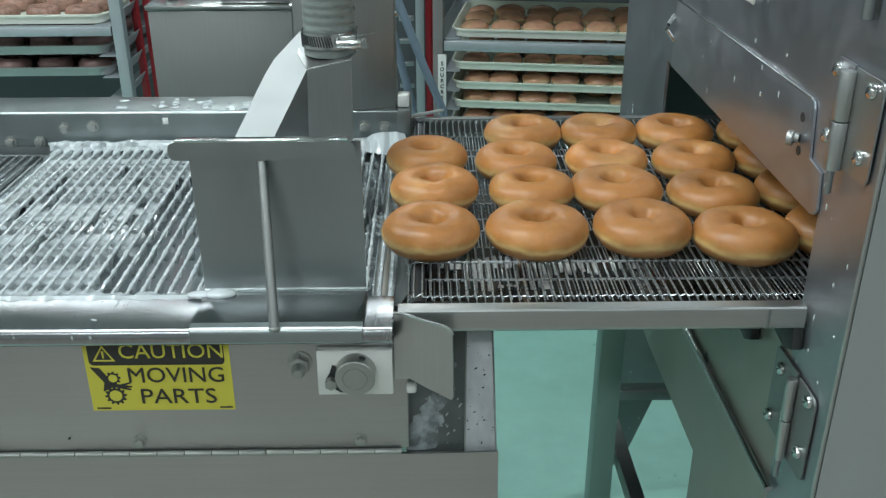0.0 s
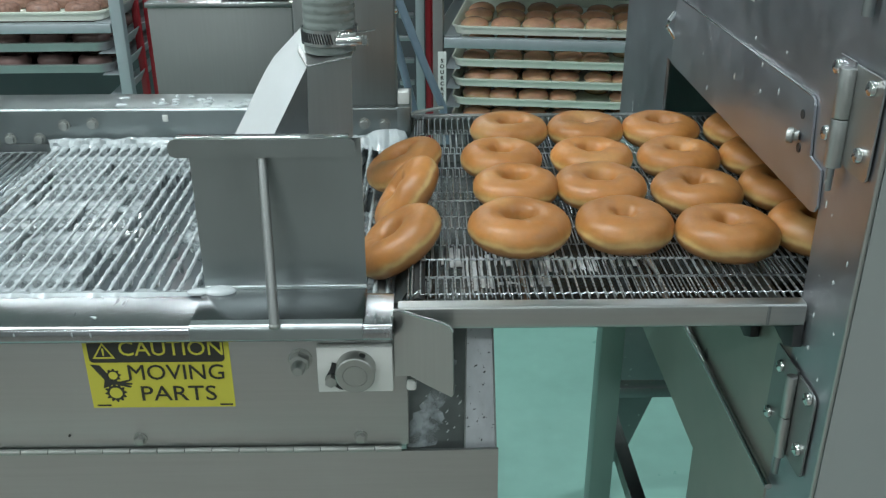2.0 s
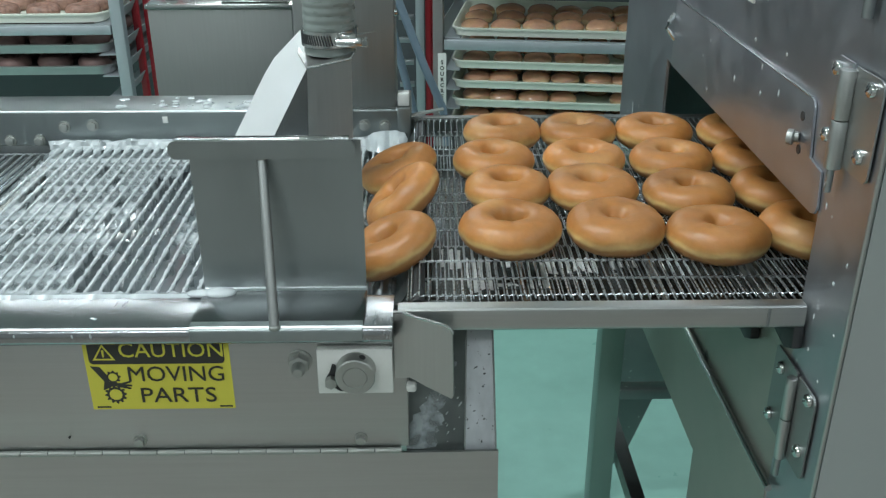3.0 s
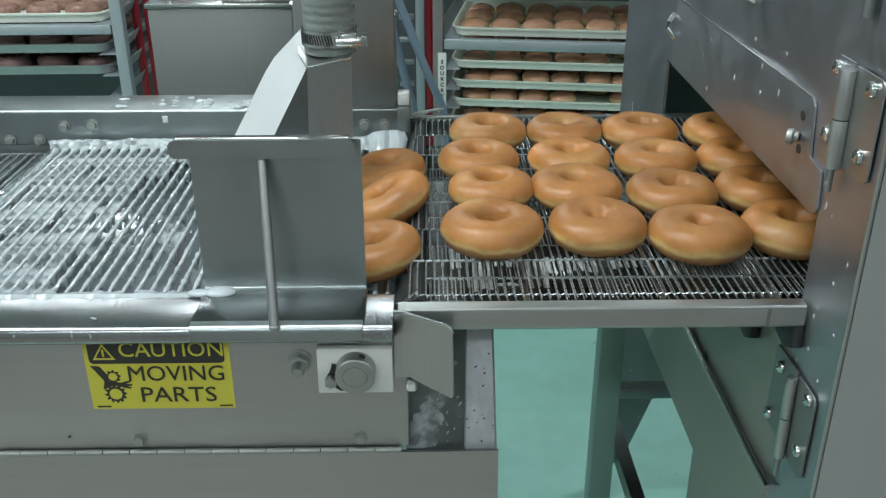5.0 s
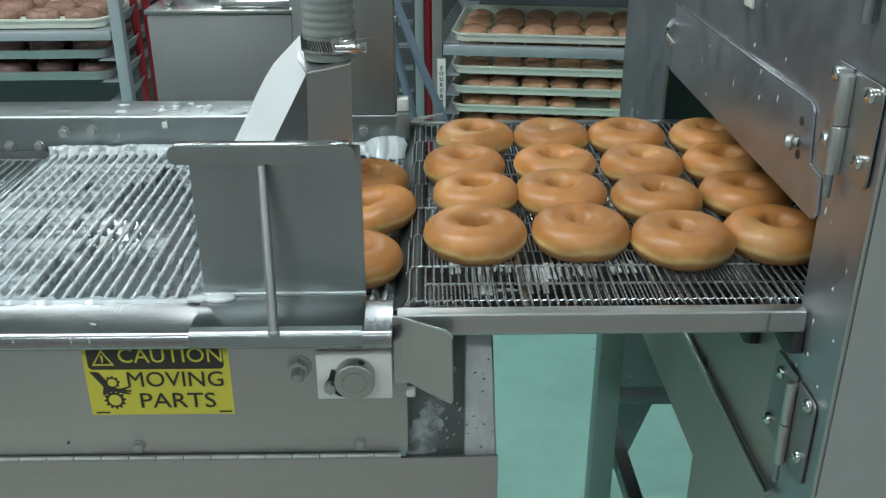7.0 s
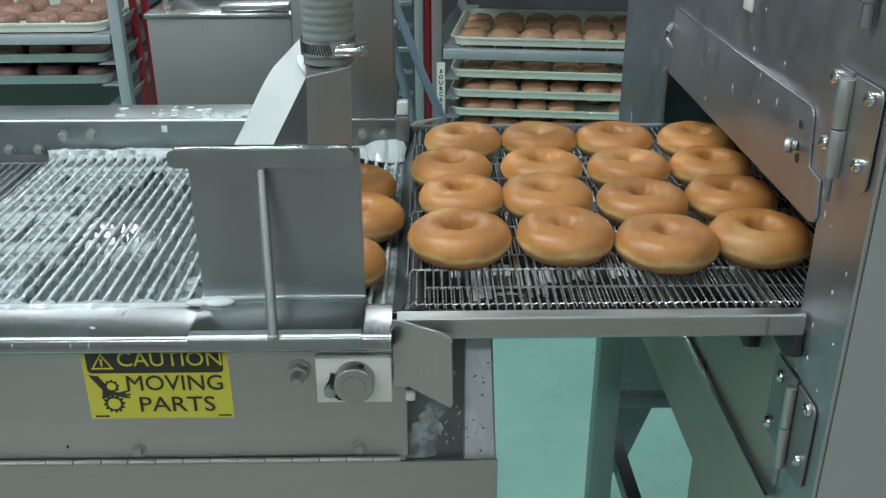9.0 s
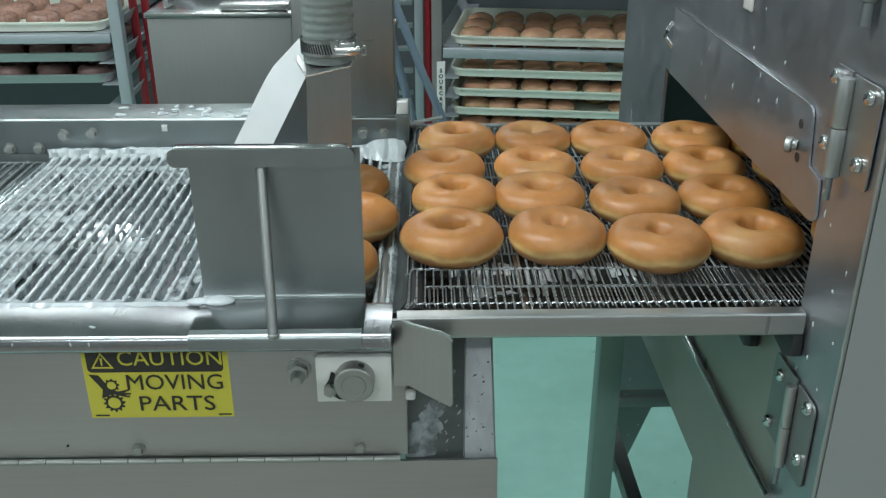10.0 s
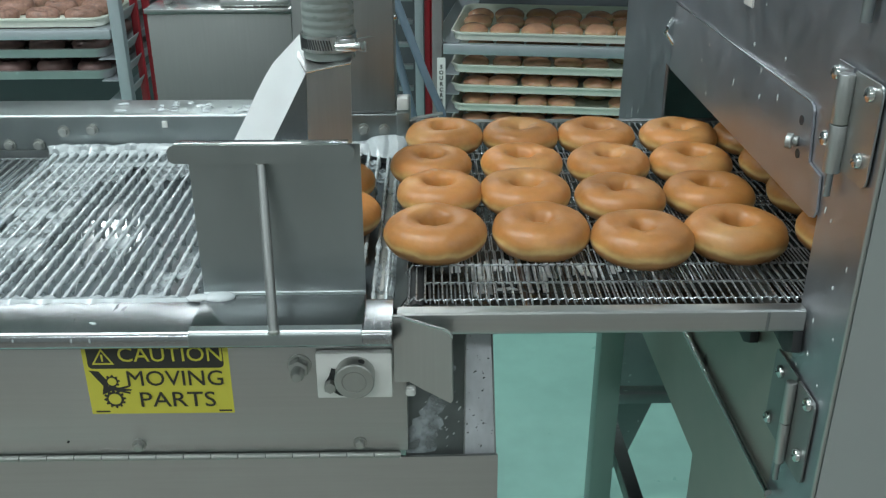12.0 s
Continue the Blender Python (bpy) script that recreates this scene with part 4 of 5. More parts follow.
def hood():
    h = thing("fryer_hood", "tall stainless steel hood with hinged side panels, flecked with dried glaze", "hood", (0, 0, 0))
    x, t = HOOD, 0.004
    yn, yf = 0.609, 1.485
    # side wall above the doughnuts, with the opening left free
    part("side_panel", slab([(x, 0.690, 1.0255), (x, 1.215, 1.0225), (x, 1.215, 1.60), (x, 0.690, 1.60)], (t, 0, 0)), STEEL_SPOT, h, "side panel flecked with dried glaze")
    part("far_side_panel", slab([(x, 1.215, 0.62), (x, yf, 0.62), (x, yf, 1.60), (x, 1.215, 1.60)], (t, 0, 0)), STEEL_SPOT, h)
    part("near_post", slab([(x, yn, 0.30), (x, 0.690, 0.30), (x, 0.690, 1.60), (x, yn, 1.60)], (t, 0, 0)), STEEL_SPOT, h, "corner post flecked with dried glaze")
    part("flap", slab([(x - 0.0005, u, v) for u, v in ((0.7000, 1.0200), (1.185, 1.0230), (1.185, 1.1065), (0.7345, 1.1085), (0.7285, 1.1065), (0.7255, 1.1020), (0.7190, 1.0610), (0.6930, 1.0585), (0.6885, 1.0290), (0.6920, 1.0225))], (-0.0022, 0, 0), bev=0.0005), STEEL_SPOT, h, "inspection flap")
    part("flap_edge", box(x - 0.0035, x - 0.0005, 0.7345, 1.186, 1.1078, 1.1088, 0.0004), STEEL_BRIGHT, h)
    part("front_panel", box(x + t, 1.2, yn - 0.002, yn + 0.004, 0.0, 1.60, 0), GREY_PAINT, h, "plain grey front panel")
    part("front_edge", cyl((x + 0.0018, yn - 0.0005, 0.0), (x + 0.0018, yn - 0.0005, 1.60), 0.0018, 12), STEEL_V, h)
    part("top", box(x, 1.2, yn, yf, 1.60, 1.604, 0), STEEL, h)
    # Hood inside uses the shaded copy, so its gloom is partly colour.
    part("back", box(x + t, 1.2, yf - 0.004, yf, 0.62, 1.60, 0), STEEL_SHADED, h)
    part("end_wall", box(1.196, 1.2, yn + 0.004, yf - 0.004, 0.3, 1.60, 0), STEEL_SHADED, h)
    # below the belt
    part("lower_side_panel", slab([(x, 0.690, 0.752), (x, 1.215, 0.748), (x, 1.215, 0.918), (x, 0.690, 0.918)], (t, 0, 0)), STEEL_UNDER, h)
    part("apron", slab([(x - 0.002, 0.69, 0.30), (x - 0.002, 0.9012, 0.30), (x - 0.002, 0.9012, 0.6247), (x - 0.002, 1.215, 0.6247), (x - 0.002, 1.215, 0.7465), (x - 0.002, 0.69, 0.7505)], (t, 0, 0)), STEEL_UNDER, h)
    part("apron_rod", cyl((x - 0.005, 0.676, 0.7535), (x - 0.005, 1.10, 0.749), 0.0035, 12), STEEL_BRIGHT, h)
    for y, z in ((0.775, 0.868), (0.683, 0.913)):
        part("rail_bracket", slab([(x - 0.010, y - 0.010, z + 0.014), (x - 0.010, y - 0.012, z - 0.006), (x - 0.010, y + 0.004, z - 0.014), (x - 0.010, y + 0.030, z - 0.010), (x - 0.010, y + 0.034, z + 0.002)], (0.009, 0, 0), bev=0.001), NEAR_BLACK, h)
    part("upper_hinge", cyl((x - 0.006, 0.657, 1.205), (x - 0.006, 0.657, 1.42), 0.0062, 14, 0.0006, cyl((x - 0.006, 0.657, 1.188), (x - 0.006, 0.657, 1.2045), 0.0045, 12)), STEEL_SHADED, h)
    hinge(h, 1.0725, 1.1485, 0.6655, 0.617, [(0.632, 1.1423), (0.6329, 1.0925)], [(0.6914, 1.1433), (0.6918, 1.0906)], 0.021)
    hinge(h, 0.800, 0.8825, 0.663, 0.6245, [(0.6348, 0.879), (0.6368, 0.8261)], [(0.6961, 0.8722), (0.7059, 0.8166)], 0.04, 0.0048, STEEL_CAB)
    # flap latch at the far end and the thumb screw at the near end
    part("latch", tube([(x - 0.003, 1.19, 1.086), (x - 0.012, 1.178, 1.078), (x - 0.013, 1.184, 1.07), (x - 0.006, 1.181, 1.062), (x - 0.002, 1.181, 1.056)], 0.0028, 8), STEEL_BRIGHT, h)
    part("thumb_screw", cyl((x - 0.003, 0.7445, 1.0705), (x - 0.008, 0.7475, 1.0705), 0.0045, 12, 0.001, cyl((x - 0.008, 0.7445, 1.0705), (x - 0.0125, 0.7475, 1.0705), 0.0068, 18, 0.001)), STEEL_DULL, h)
    # Black discs stand for the shade in the holes.
    for y, z in ((0.745, 1.089), (0.7425, 1.0605)):
        part("hole", cyl((x - 0.0028, y, z), (x - 0.0034, y, z), 0.0042, 12), NEAR_BLACK, h)
    part("paper_scrap", box(x - 0.003, x - 0.0008, 0.905, 0.93, 1.152, 1.172, 0.0004), NYLON, h)
    # crusted flecks of glaze
    rng = random.Random(3)
    for k in range(46):
        if k < 18:
            y, z = rng.gauss(1.395, 0.03), rng.gauss(0.892, 0.022)
        elif k < 34:
            y, z = rng.uniform(0.622, 0.685), rng.uniform(0.80, 1.04)
        else:
            y, z = rng.uniform(0.74, 1.1), rng.uniform(1.03, 1.25)
        b = bmesh.new()
        r = rng.uniform(0.0007, 0.0022)
        bmesh.ops.create_icosphere(b, subdivisions=1, radius=r, matrix=Matrix.Translation((x - (0.0027 if k >= 34 and z < 1.107 else 0.0002), y, z)) @ Matrix.Diagonal((0.3, 1, rng.uniform(1.0, 2.6), 1)))
        part("glaze_fleck", b, GLAZE_DRY, h)
    # frame below; box and triangle are added darks, fitted to the camera's view
    part("floor_rail", slab([(0.2885, 0.90, 0.395), (0.309, 0.90, 0.395), (0.3040, 1.32, 0.395), (0.2825, 1.32, 0.395)], (0, 0, 0.025)), STEEL_BRIGHT, h)
    part("underbody", box(0.335, 1.1, 1.56, 1.60, 0.285, 0.60, 0.003), STEEL_SHADED, h)
    part("cross_rail", box(0.335, 0.70, 1.553, 1.585, 0.248, 0.272, 0.002), STEEL_SHADED, h)
    part("gusset", slab([(0.335, 1.5605, 0.248), (0.4462, 1.5605, 0.248), (0.4035, 1.5605, 0.1175), (0.335, 1.5605, 0.02)], (0, 0.006, 0)), STEEL_SHADED, h)
    part("foot", box(0.335, 0.365, 1.555, 1.585, 0.0, 0.25, 0.002), STEEL_SHADED, h)
    return h


hood()

# ---- behind the line ----


def cabinet(name, label, x0, x1, y0, y1, z0, z1):
    c = thing(name, label, "steel cabinet", ((x0 + x1) / 2, (y0 + y1) / 2, 0))
    w, d = (x1 - x0) / 2, (y1 - y0) / 2
    part("body", box(-w, w, -d, d, z0, z1, 0.003), STEEL_CAB, c)
    part("top_edge", box(-w - 0.003, w + 0.003, -d - 0.003, d, z1 + 0.0005, z1 + 0.008, 0.001), STEEL_BRIGHT, c)
    return c


c = cabinet("steel_cabinet", "brushed steel cabinet with a bright top edge", -0.464, -0.2265, 1.55, 1.75, 0.0, 1.0270)
part("clip", box(-0.10, -0.09, -0.06, -0.02, 1.036, 1.06, 0.002), STEEL_BRIGHT, c)
part("top_tray", box(0.0, 0.115, -0.09, 0.02, 1.036, 1.048, 0.003), STEEL_BRIGHT, c)
c = cabinet("steel_column", "plain steel column standing on the glazer's far rail", -0.1725, -0.0445, 1.1815, 1.2515, 0.9675, 1.135)
part("base_seam", box(-0.064, 0.064, -0.0362, -0.0335, 0.9672, 0.9690, 0.0004), STEEL_SHADED, c)
part("button", lathe([(0, 0.004), (0.004, 0.003), (0.005, 0)], 12, m=Matrix.Translation((0.064, -0.015, 1.088)) @ Matrix.Rotation(radians(90), 4, "Y")), STEEL_BRIGHT, c)
ob = part("stop_block", box(-0.0075, 0.0075, -0.010, 0.010, 0.0, 0.0165, 0.0015), NYLON, None, "", (-0.0350, 1.190, 0.9705))
tagged(ob, "small white plastic block on the rail's end", "block")


def bun_mesh(name, mat, ring, r, h, seed):
    b = bmesh.new()
    if ring:
        prof = [(r * 0.62 + r * 0.38 * math.cos(a), h * 0.5 + h * 0.5 * math.sin(a)) for a in [2 * math.pi * i / 12 for i in range(12)]]
        lathe(prof, 20, True, b)
    else:
        prof = [(0, h)] + [(r * math.sin(a) ** 0.8, h * 0.42 + h * 0.58 * math.cos(a)) for a in [0.35, 0.7, 1.0, 1.3, 1.55]] + [(r * 0.97, h * 0.3), (r * 0.88, h * 0.08), (r * 0.75, 0), (0, 0)]
        lathe(prof, 20, False, b)
    for v in b.verts:
        k = noise.noise(v.co * 35 + Vector((seed * 3.7, 0, 0)))
        v.co *= 1 + 0.07 * k
        v.co.z = max(0, v.co.z)
    return mesh_from(b, name, mat)


def tray_mesh(w, d, mat):
    b = box(-w, w, -d, d, 0, 0.003, 0.001)
    b2 = bmesh.new()
    ring = []
    for off, z in ((0.0, 0.0035), (0.009, 0.020), (0.018, 0.0250), (0.0225, 0.0235), (0.0215, 0.0190), (0.0165, 0.0185), (0.0120, 0.0010), (0.004, -0.0005)):
        pts = rounded(-w - off, w + off, -d - off, d + off, 0.02 + max(0, off))
        ring.append([b2.verts.new((x, y, z)) for x, y in pts])
    for u, v in zip(ring, ring[1:]):
        for i in range(len(u)):
            j = (i + 1) % len(u)
            b2.faces.new((u[i], u[j], v[j], v[i]))
    joined(b, b2)
    return mesh_from(b, "tray", mat)


SHELLS = [bun_mesh("bun", BUN_PINK, False, 0.043, 0.036, i) for i in range(4)]
ROSES = [bun_mesh("bun", BUN_ROSE, True, 0.045, 0.036, i + 9) for i in range(3)]
DARKS = [bun_mesh("bun", BUN_DARK, True, 0.045, 0.036, i + 5) for i in range(3)]


def rack(label, at, w, d, levels, bars, post_mat):
    """A sheet pan rack: four posts, angle runners, cross bars; its trays are things on their own."""
    r = thing("sheet_pan_rack", label, "rack", at, "sheet pan racks")
    for sx in (-1, 1):
        for sy in (-1, 1):
            part("post", box(sx * w - 0.014, sx * w + 0.014, sy * d - 0.016, sy * d + 0.016, 0.08, 1.75, 0.002), post_mat, r)
    for sx in (-1, 1):
        for z in levels:
            part("runner", fold([(sx * w * 0.995, z + 0.03), (sx * (w - 0.018), z - 0.002), (sx * (w - 0.06), z - 0.002)], "y", -d, d, 0.002), ALU, r)
    for z0, z1 in bars:
        part("cross_bar", box(-w + 0.017, w - 0.017, -d - 0.016, -d + 0.012, z0, z1, 0.002), ALU, r)
    # Dark sheet added behind the shelves for the rack's shaded inside.
    part("back_panel", box(-w, w, d + 0.02, d + 0.024, 0.10, 1.74, 0), DARK_SCREEN, r)
    for sx in (-1, 1):
        for sy in (-1, 1):
            part("caster", cyl((sx * w - 0.012, sy * d, 0.04), (sx * w + 0.012, sy * d, 0.04), 0.04, 18, 0.004), NEAR_BLACK, r)
    return r


def load_tray(at, w, d, meshes, mat_label, material_, rows, cols, group, bun_label, bun_cat, seed, skip=0.0):
    t = part("tray", tray_mesh(w, d, material_), material_, None, mat_label, at)
    tagged(t, mat_label, "tray", "trays in " + group)
    rng = random.Random(seed)
    for i in range(cols):
        for j in range(rows):
            if rng.random() < skip:
                continue
            x = -w + 0.045 + (2 * w - 0.09) * i / (cols - 1) + rng.uniform(-0.007, 0.007)
            y = -d + 0.047 + j * 0.112 + rng.uniform(-0.008, 0.008)
            ob = new("bun" if bun_cat == "bun" else "doughnut", rng.choice(meshes))
            ob.matrix_basis = at @ Matrix.Translation((x, y, 0.003)) @ Matrix.Rotation(rng.uniform(0, 6.28), 4, "Z") @ Matrix.Scale(rng.uniform(0.93, 1.04), 4)
            tagged(ob, bun_label, bun_cat, bun_cat + "s on trays in " + group)


def racks():
    m = pose(0.427, 2.87, 0, 0, 0, -8)
    levels = [0.489, 0.548, 0.603, 0.660, 0.7515, 0.885, 0.96]
    rack("aluminium sheet pan rack full of trays of glazed shells", m, 0.36, 0.33, levels, [(0.719, 0.7470), (0.905, 0.925)], POST)
    # The sixth tray, above the view, is added to shade the fifth.
    for i, z in enumerate(levels[:6]):
        load_tray(m @ Matrix.Translation((0.0, -0.10, z)), 0.305, 0.20, SHELLS, "pale plastic tray of glazed shells on rack runners", TRAY, 3, 7, "the rack by the hood",
                  "round glazed filled shell, brown and shiny", "bun", i, 0.06 if i < 4 else 0.0)
    m = pose(-1.135, 2.62, 0, 0, 0, 1)
    levels = [0.655, 0.715, 0.770, 0.846, 0.93]
    rack("aluminium sheet pan rack with dark cake rings", m, 0.36, 0.30, levels, [(0.8215, 0.8445)], ALU)
    for i, z in enumerate(levels[1:4]):
        top = i == 2
        load_tray(m @ Matrix.Translation((0.0, -0.01, z)), 0.305, 0.265, ROSES if top else DARKS, "pale plastic tray of cake rings" if top else "dull metal tray of dark cake rings", TRAY if top else TRAY_METAL,
                  3, 6, "the rack by the cabinet", "rough glazed cake ring" if top else "dark chocolate cake ring", "doughnut", 20 + i)
    # red posts of the shelving behind
    for x0, y in ((-0.790, 2.5), (-0.764, 2.52), (-0.0135, 2.9), (0.0030, 2.91)):
        ob = part("red_post", box(x0, x0 + 0.018, y, y + 0.018, 0, 1.9, 0.002), RED, None)
        tagged(ob, "slim red painted upright of a shelf", "post", "red uprights")
    ob = part("rack_upright", box(-0.043, -0.017, 2.88, 2.92, 0, 1.9, 0.002), ALU, None)
    tagged(ob, "aluminium upright of a shelf with holes", "post")
    for i in range(6):
        ob2 = part("shelf_bracket", box(-0.095, -0.049, 2.88, 2.90, 0.46 + i * 0.07, 0.475 + i * 0.07, 0.002), ALU_DARK, ob)
    # pipes leaning beside the column
    for pts in ([(-0.115, 1.9, 1.13), (-0.0641, 1.9, 0.98), (-0.0116, 1.9, 0.842), (0.0272, 1.9, 0.751), (0.034, 1.9, 0.70), (0.036, 1.9, 0.006)], [(-0.105, 1.9, 1.05), (-0.0714, 1.9, 0.90), (-0.0327, 1.9, 0.739), (-0.02, 1.9, 0.68), (-0.02, 1.9, 0.006)]):
        ob = part("blue_pipe", tube(pts, 0.0085, 12), BLUE, None)
        tagged(ob, "leaning blue-grey pipe beside the steel column", "pipe", "leaning pipes")
    sign = part("rack_sign", box(0.022, 0.045, 2.519, 2.522, 0.555, 0.722, 0.0005), NYLON, None)
    tagged(sign, "narrow white strip with black capitals on a rack post", "sign")
    for k, letter in enumerate("SOURCRE"):
        me = lettering(letter, 0.0150, 0.0, 0.0005)
        me.materials.append(INK)
        part("letter", me, INK, sign, "", Matrix.Translation((0.0335, 2.5182, 0.697 - k * 0.0160)) @ Matrix.Rotation(radians(90), 4, "X"))
    ob = part("bent_bar", tube([(-0.0265, 1.196, 0.952), (-0.02, 1.198, 0.954), (0.0174, 1.2144, 0.956)], 0.0026, 8), STEEL_DULL, None)
    tagged(ob, "short flat steel bar behind the conveyor", "bar")


racks()

# ---- caution label ----


def caution_label():
    y = PANEL - 0.0006
    s = part("caution_label", slab([(-0.2952, y, 0.8490), (-0.1719, y, 0.8490), (-0.1719, y, 0.928), (-0.2952, y, 0.928)], (0, 0.0005, 0)), YELLOW, None)
    tagged(s, "yellow caution label with black print, stuck to the front panel", "label")
    up = Matrix.Rotation(radians(90), 4, "X")

    def flat(name, pts, mat, lift=0.0003):
        return part(name, slab([(u, y - lift, v) for u, v in pts], (0, 0.0002, 0)), mat, s)
    flat("header", rounded(-0.2915, -0.1765, 0.8952, 0.9275, 0.004, (1, 1, 1, 1)), INK)
    for text, size, width, x, z, mat in (("CAUTION", 0.0205, 0.0875, -0.2208, 0.9085, YELLOW), ("MOVING", 0.0215, 0.0815, -0.2193, 0.8845, INK), ("PARTS", 0.0215, 0.0645, -0.2197, 0.8630, INK)):
        me = lettering(text, size, width)
        me.materials.append(mat)
        ob = part("lettering", me, mat, s, text.lower() + " in capitals")
        ob.matrix_basis = Matrix.Translation((x, y - 0.0007, z)) @ up
    # warning triangle
    tri = lambda k: [(-0.2785 - 0.0095 * k, 0.9055 - 0.0062 * k), (-0.2785 + 0.0095 * k, 0.9055 - 0.0062 * k), (-0.2785, 0.9055 + 0.0095 * k)]
    flat("triangle", tri(1.0), YELLOW, 0.0005)
    flat("triangle_field", tri(0.72), INK, 0.0007)
    flat("exclamation_mark", [(-0.2791, 0.9025), (-0.2779, 0.9025), (-0.2775, 0.9095), (-0.2795, 0.9095)], YELLOW, 0.0009)
    # gears and the arm shape
    for cx, cz, r, n in ((-0.2735, 0.8822, 0.0052, 9), (-0.2735, 0.8645, 0.0074, 12)):
        pts = []
        for i in range(n * 4):
            rr = r * (1.28 if i % 4 in (0, 1) else 1.0)
            a = 2 * math.pi * i / (n * 4)
            pts.append((cx + rr * math.cos(a), cz + rr * math.sin(a)))
        flat("gear", pts, INK)
        flat("gear_hole", [(cx + r * 0.74 * math.cos(2 * math.pi * i / 20), cz + r * 0.74 * math.sin(2 * math.pi * i / 20)) for i in range(20)], YELLOW, 0.0005)
    flat("wedge", [(-0.2915, 0.8935), (-0.2835, 0.8925), (-0.2785, 0.8845), (-0.2770, 0.8775), (-0.2680, 0.8760), (-0.2590, 0.8785), (-0.2590, 0.8770), (-0.2640, 0.8750), (-0.2580, 0.8742), (-0.2585, 0.8728), (-0.2640, 0.8728),
                   (-0.2590, 0.8712), (-0.2600, 0.8698), (-0.2660, 0.8712), (-0.2740, 0.8735), (-0.2800, 0.8705), (-0.2835, 0.8690), (-0.2815, 0.8780)], INK, 0.0004)
    for x0, x1 in ((-0.2915, -0.2795), (-0.1850, -0.1740)):
        flat("fine_print", [(x0, 0.8508), (x1, 0.8508), (x1, 0.8524), (x0, 0.8524)], INK)


caution_label()

# ---- doughnuts ----


def doughnut(seed, r=0.0475, h=0.034, hole=0.0085):
    b = bmesh.new()
    rng = random.Random(seed)
    seg, n = 48, 26
    rings = []
    ox, oy = rng.uniform(-0.002, 0.002), rng.uniform(-0.002, 0.002)
    # half section: radius as a share of r, height as a share of h
    knots = [(1.0, -0.02), (0.985, 0.13), (0.93, 0.28), (0.84, 0.40), (0.71, 0.475), (0.58, 0.50), (0.46, 0.48), (0.375, 0.41), (0.315, 0.26),
             (0.275, 0.02), (0.30, -0.36), (0.45, -0.49), (0.58, -0.5), (0.72, -0.475), (0.86, -0.385), (0.96, -0.215)]
    close = hole / 0.0118
    section = []
    m = len(knots)
    for k in range(m):
        p0, p1, p2, p3 = (Vector(knots[(k + q) % m]) for q in (-1, 0, 1, 2))
        for f in (0.0, 0.5):
            section.append(0.5 * (2 * p1 + (p2 - p0) * f + (2 * p0 - 5 * p1 + 4 * p2 - p3) * f * f + (3 * p1 - p0 - 3 * p2 + p3) * f ** 3))
    for u, v in section:
        inner = max(0.0, min(1.0, (0.56 - u) / 0.28))
        rad = r * (u - inner * 0.27 * (1 - close))
        z = h * v
        sa = v
        ring = []
        for i in range(seg):
            t = 2 * math.pi * i / seg
            q = Vector((math.cos(t), math.sin(t), 0))
            w = 1 + 0.035 * noise.noise((q.x * 1.1 + seed * 3.1, q.y * 1.1, 0)) + 0.012 * noise.noise((q.x * 3 + seed, q.y * 3, z * 90))
            lump = 1 + inner * 0.16 * noise.noise((q.x * 1.5, q.y * 1.5, seed * 2.7))
            p = Vector((q.x * rad * w * lump + ox * inner, q.y * rad * w * lump + oy * inner, z + 0.0016 * noise.noise((q.x * 1.4 + seed, q.y * 1.4, 7)) * (1 if sa > 0 else 0.3)))
            p.z += 0.0006 * noise.noise(p * 130 + Vector((seed, 0, 0)))
            ring.append(b.verts.new(p))
        rings.append(ring)
    for u, v in zip(rings, rings[1:] + rings[:1]):
        for i in range(seg):
            b.faces.new((u[i], u[(i + 1) % seg], v[(i + 1) % seg], v[i]))
    return mesh_from(b, "doughnut", DOUGH)


# x at the start, y, radius, hole
ON_BELT = [(0.0995, 0.792, 0.0482, 0.0100), (0.1050, 0.897, 0.0445, 0.0110), (0.0960, 0.983, 0.0460, 0.0100), (0.1124, 1.083, 0.0470, 0.0110),
           (0.1985, 0.795, 0.0465, 0.0055), (0.1925, 0.897, 0.0480, 0.0105), (0.1975, 0.984, 0.0465, 0.0105), (0.2050, 1.083, 0.0462, 0.0050),
           (0.2895, 0.7765, 0.0470, 0.0060), (0.2890, 0.881, 0.0465, 0.0080), (0.2945, 0.981, 0.0460, 0.0085), (0.2976, 1.082, 0.0470, 0.0100),
           (0.3790, 0.786, 0.0475, 0.0105), (0.3830, 0.890, 0.0465, 0.0105), (0.3880, 0.983, 0.0460, 0.0115), (0.3970, 1.079, 0.0465, 0.0085),
           (0.4860, 0.787, 0.0470, 0.0090), (0.4920, 0.892, 0.0465, 0.0090), (0.4900, 0.981, 0.0460, 0.0090), (0.4870, 1.077, 0.0465, 0.0090)]
LABEL = "plain golden fried ring doughnut on the wire belt"


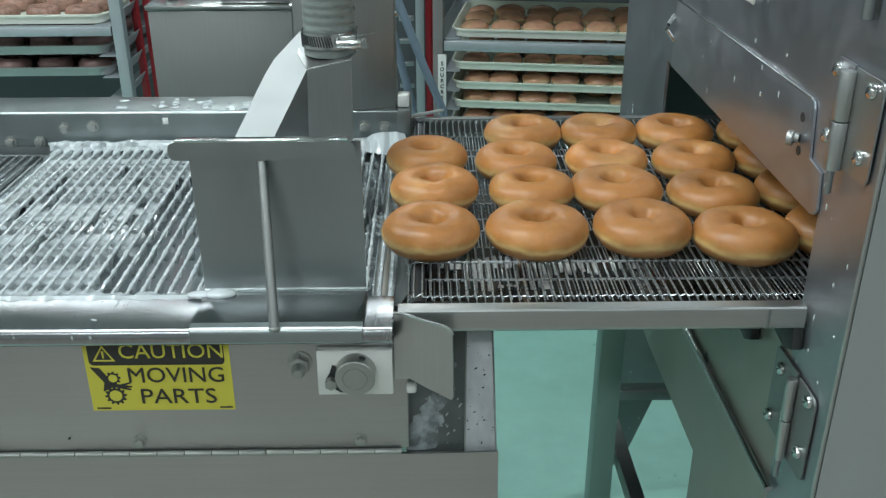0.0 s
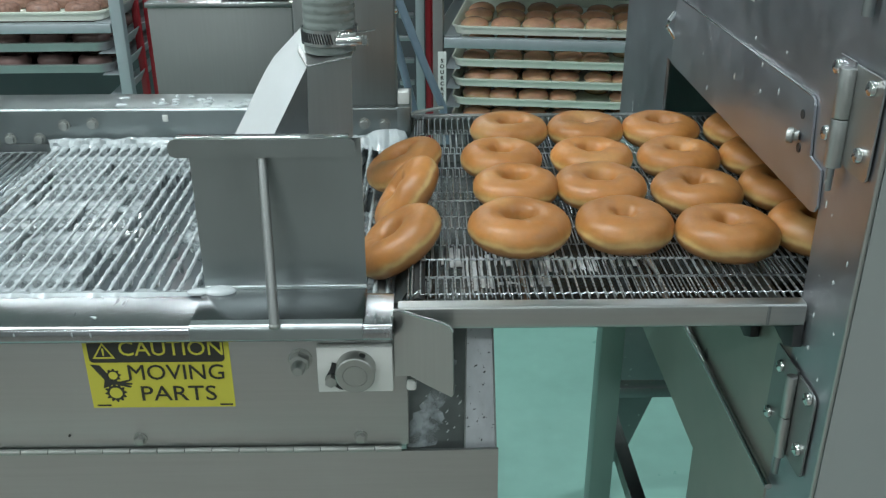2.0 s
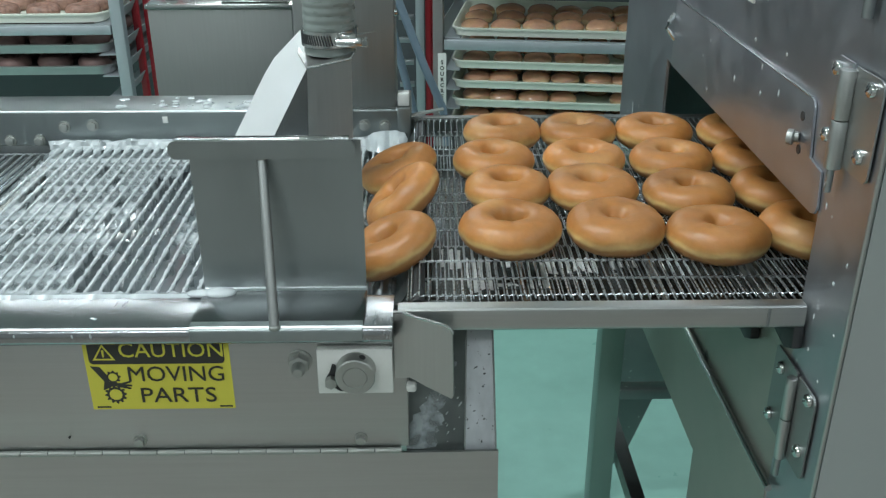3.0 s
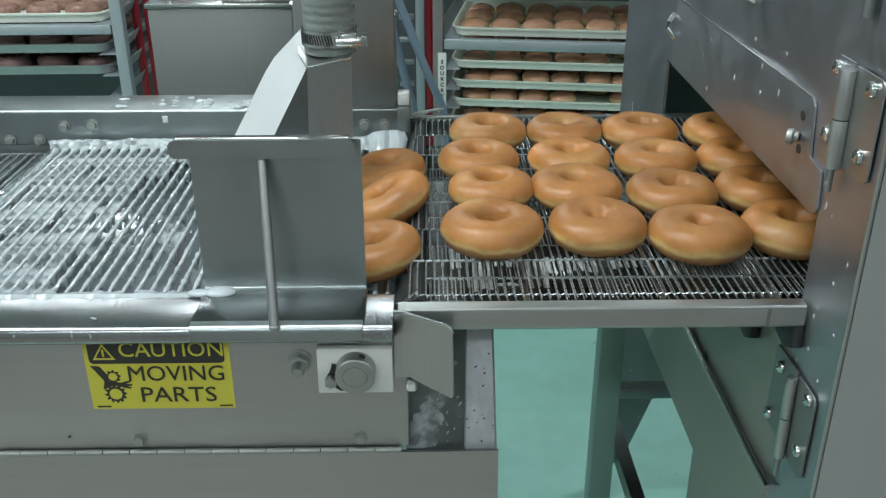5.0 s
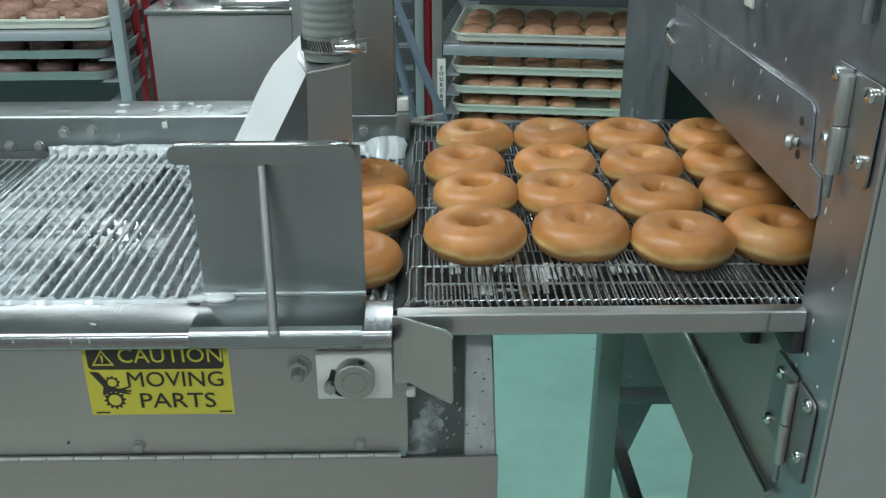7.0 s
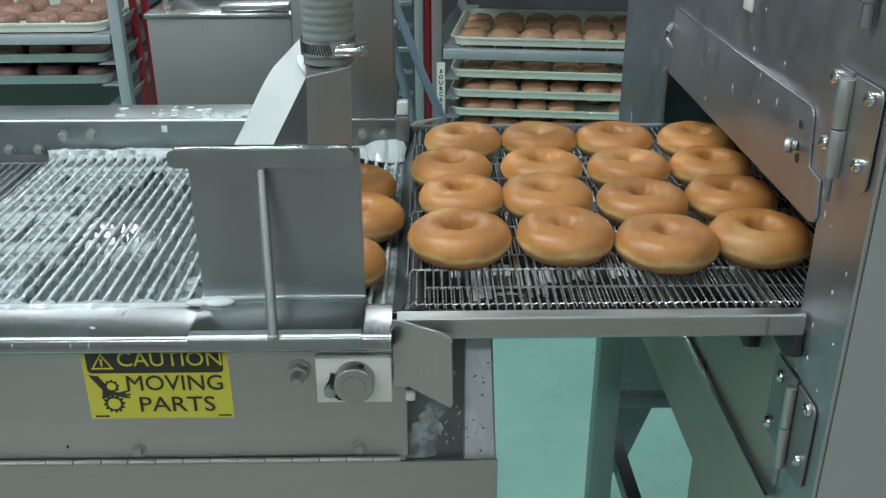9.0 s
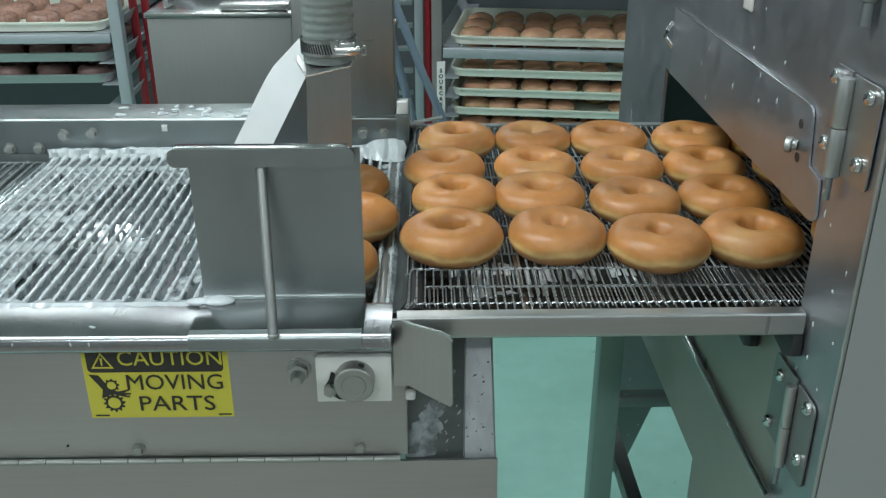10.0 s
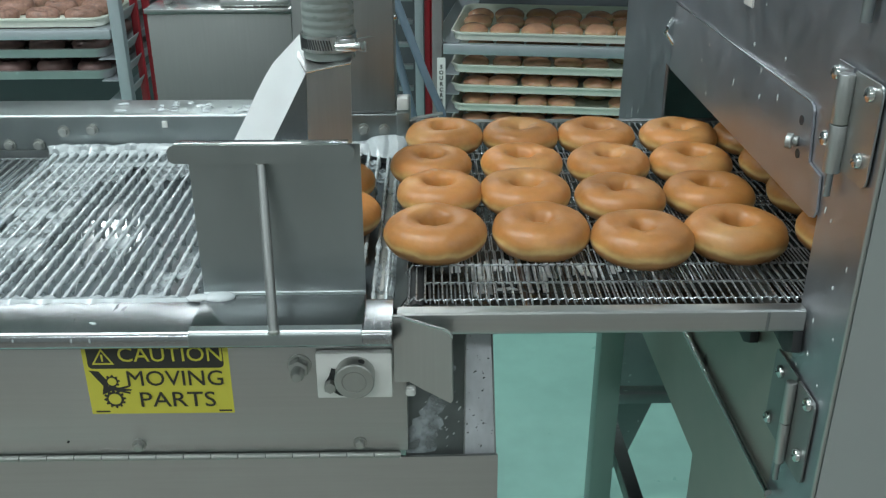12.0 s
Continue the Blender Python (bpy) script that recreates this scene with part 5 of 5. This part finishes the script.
def doughnuts():
    for i, (x, y, r, hole) in enumerate(ON_BELT):
        ob = new("doughnut", doughnut(i + 1, r, 0.034 if y < 0.85 else 0.0315, hole))
        tagged(ob, LABEL, "doughnut", "doughnuts on the belt")
        a = random.Random(i).uniform(0, 360)
        MOVES.append((ob, [(t, pose(x - shift(t), y, BELT + (0.0168 if y < 0.85 else 0.0156), 0, 0, a)) for t in TIMES]))
    # the three that tip over the belt's nose on to the rods: seconds, x, z, tilt
    tips = {
        0.992: [(0.0, -0.0040, 0.9670, 0), (0.2, -0.0087, 0.9668, -14), (0.4, -0.0213, 0.9607, -43), (0.6, -0.0230, 0.9600, -40), (1.0, -0.0250, 0.9590, -34), (1.6, -0.0280, 0.9580, -27),
                (2.4, -0.0330, 0.9550, -24), (3.2, -0.0380, 0.9530, -20), (4.8, -0.0490, 0.9490, -11), (6.0, -0.0607, 0.9458, -3), (7.0, -0.0700, 0.9440, 0), (9.5, -0.0880, 0.9420, 0), (12.0, -0.1080, 0.9420, 0)],
        0.898: [(0.0, 0.0040, 0.9670, 0), (0.4, 0.0003, 0.9673, -6), (0.8, -0.0054, 0.9676, -17), (1.0, -0.0068, 0.9667, -23), (1.2, -0.0141, 0.9629, -48), (1.4, -0.0235, 0.9590, -64), (1.6, -0.0245, 0.9580, -61),
                (2.0, -0.0255, 0.9570, -54), (2.4, -0.0265, 0.9570, -49), (3.0, -0.0295, 0.9560, -42), (4.0, -0.0365, 0.9540, -34), (5.0, -0.0435, 0.9515, -28), (6.0, -0.0520, 0.9490, -21), (7.2, -0.0610, 0.9455, -11), (8.2, -0.0680, 0.9430, -4), (9.5, -0.075, 0.942, 0), (12.0, -0.097, 0.942, 0)],
        0.791: [(0.0, -0.0006, 0.967, 0), (0.3, -0.005, 0.967, -11), (0.6, -0.010, 0.966, -24), (0.8, -0.020, 0.960, -42), (1.0, -0.026, 0.957, -46), (1.4, -0.028, 0.956, -42), (2.0, -0.031, 0.954, -35),
                (3.0, -0.038, 0.951, -26), (4.0, -0.046, 0.948, -18), (5.0, -0.054, 0.945, -11), (6.0, -0.062, 0.943, -5), (7.0, -0.072, 0.942, 0), (9.5, -0.091, 0.942, 0), (12.0, -0.111, 0.942, 0)]}
    for i, (y, rows) in enumerate(tips.items()):
        ob = new("doughnut", doughnut(40 + i, 0.046, 0.034, 0.0085))
        tagged(ob, "golden fried ring doughnut tipping off the wire belt", "doughnut", "doughnuts on the belt")
        MOVES.append((ob, [(t, pose(x, y, z, 0, a, 0)) for t, x, z, a in rows]))


doughnuts()


def motions():
    for ob, rows in MOVES:
        walk(ob, rows)


motions()
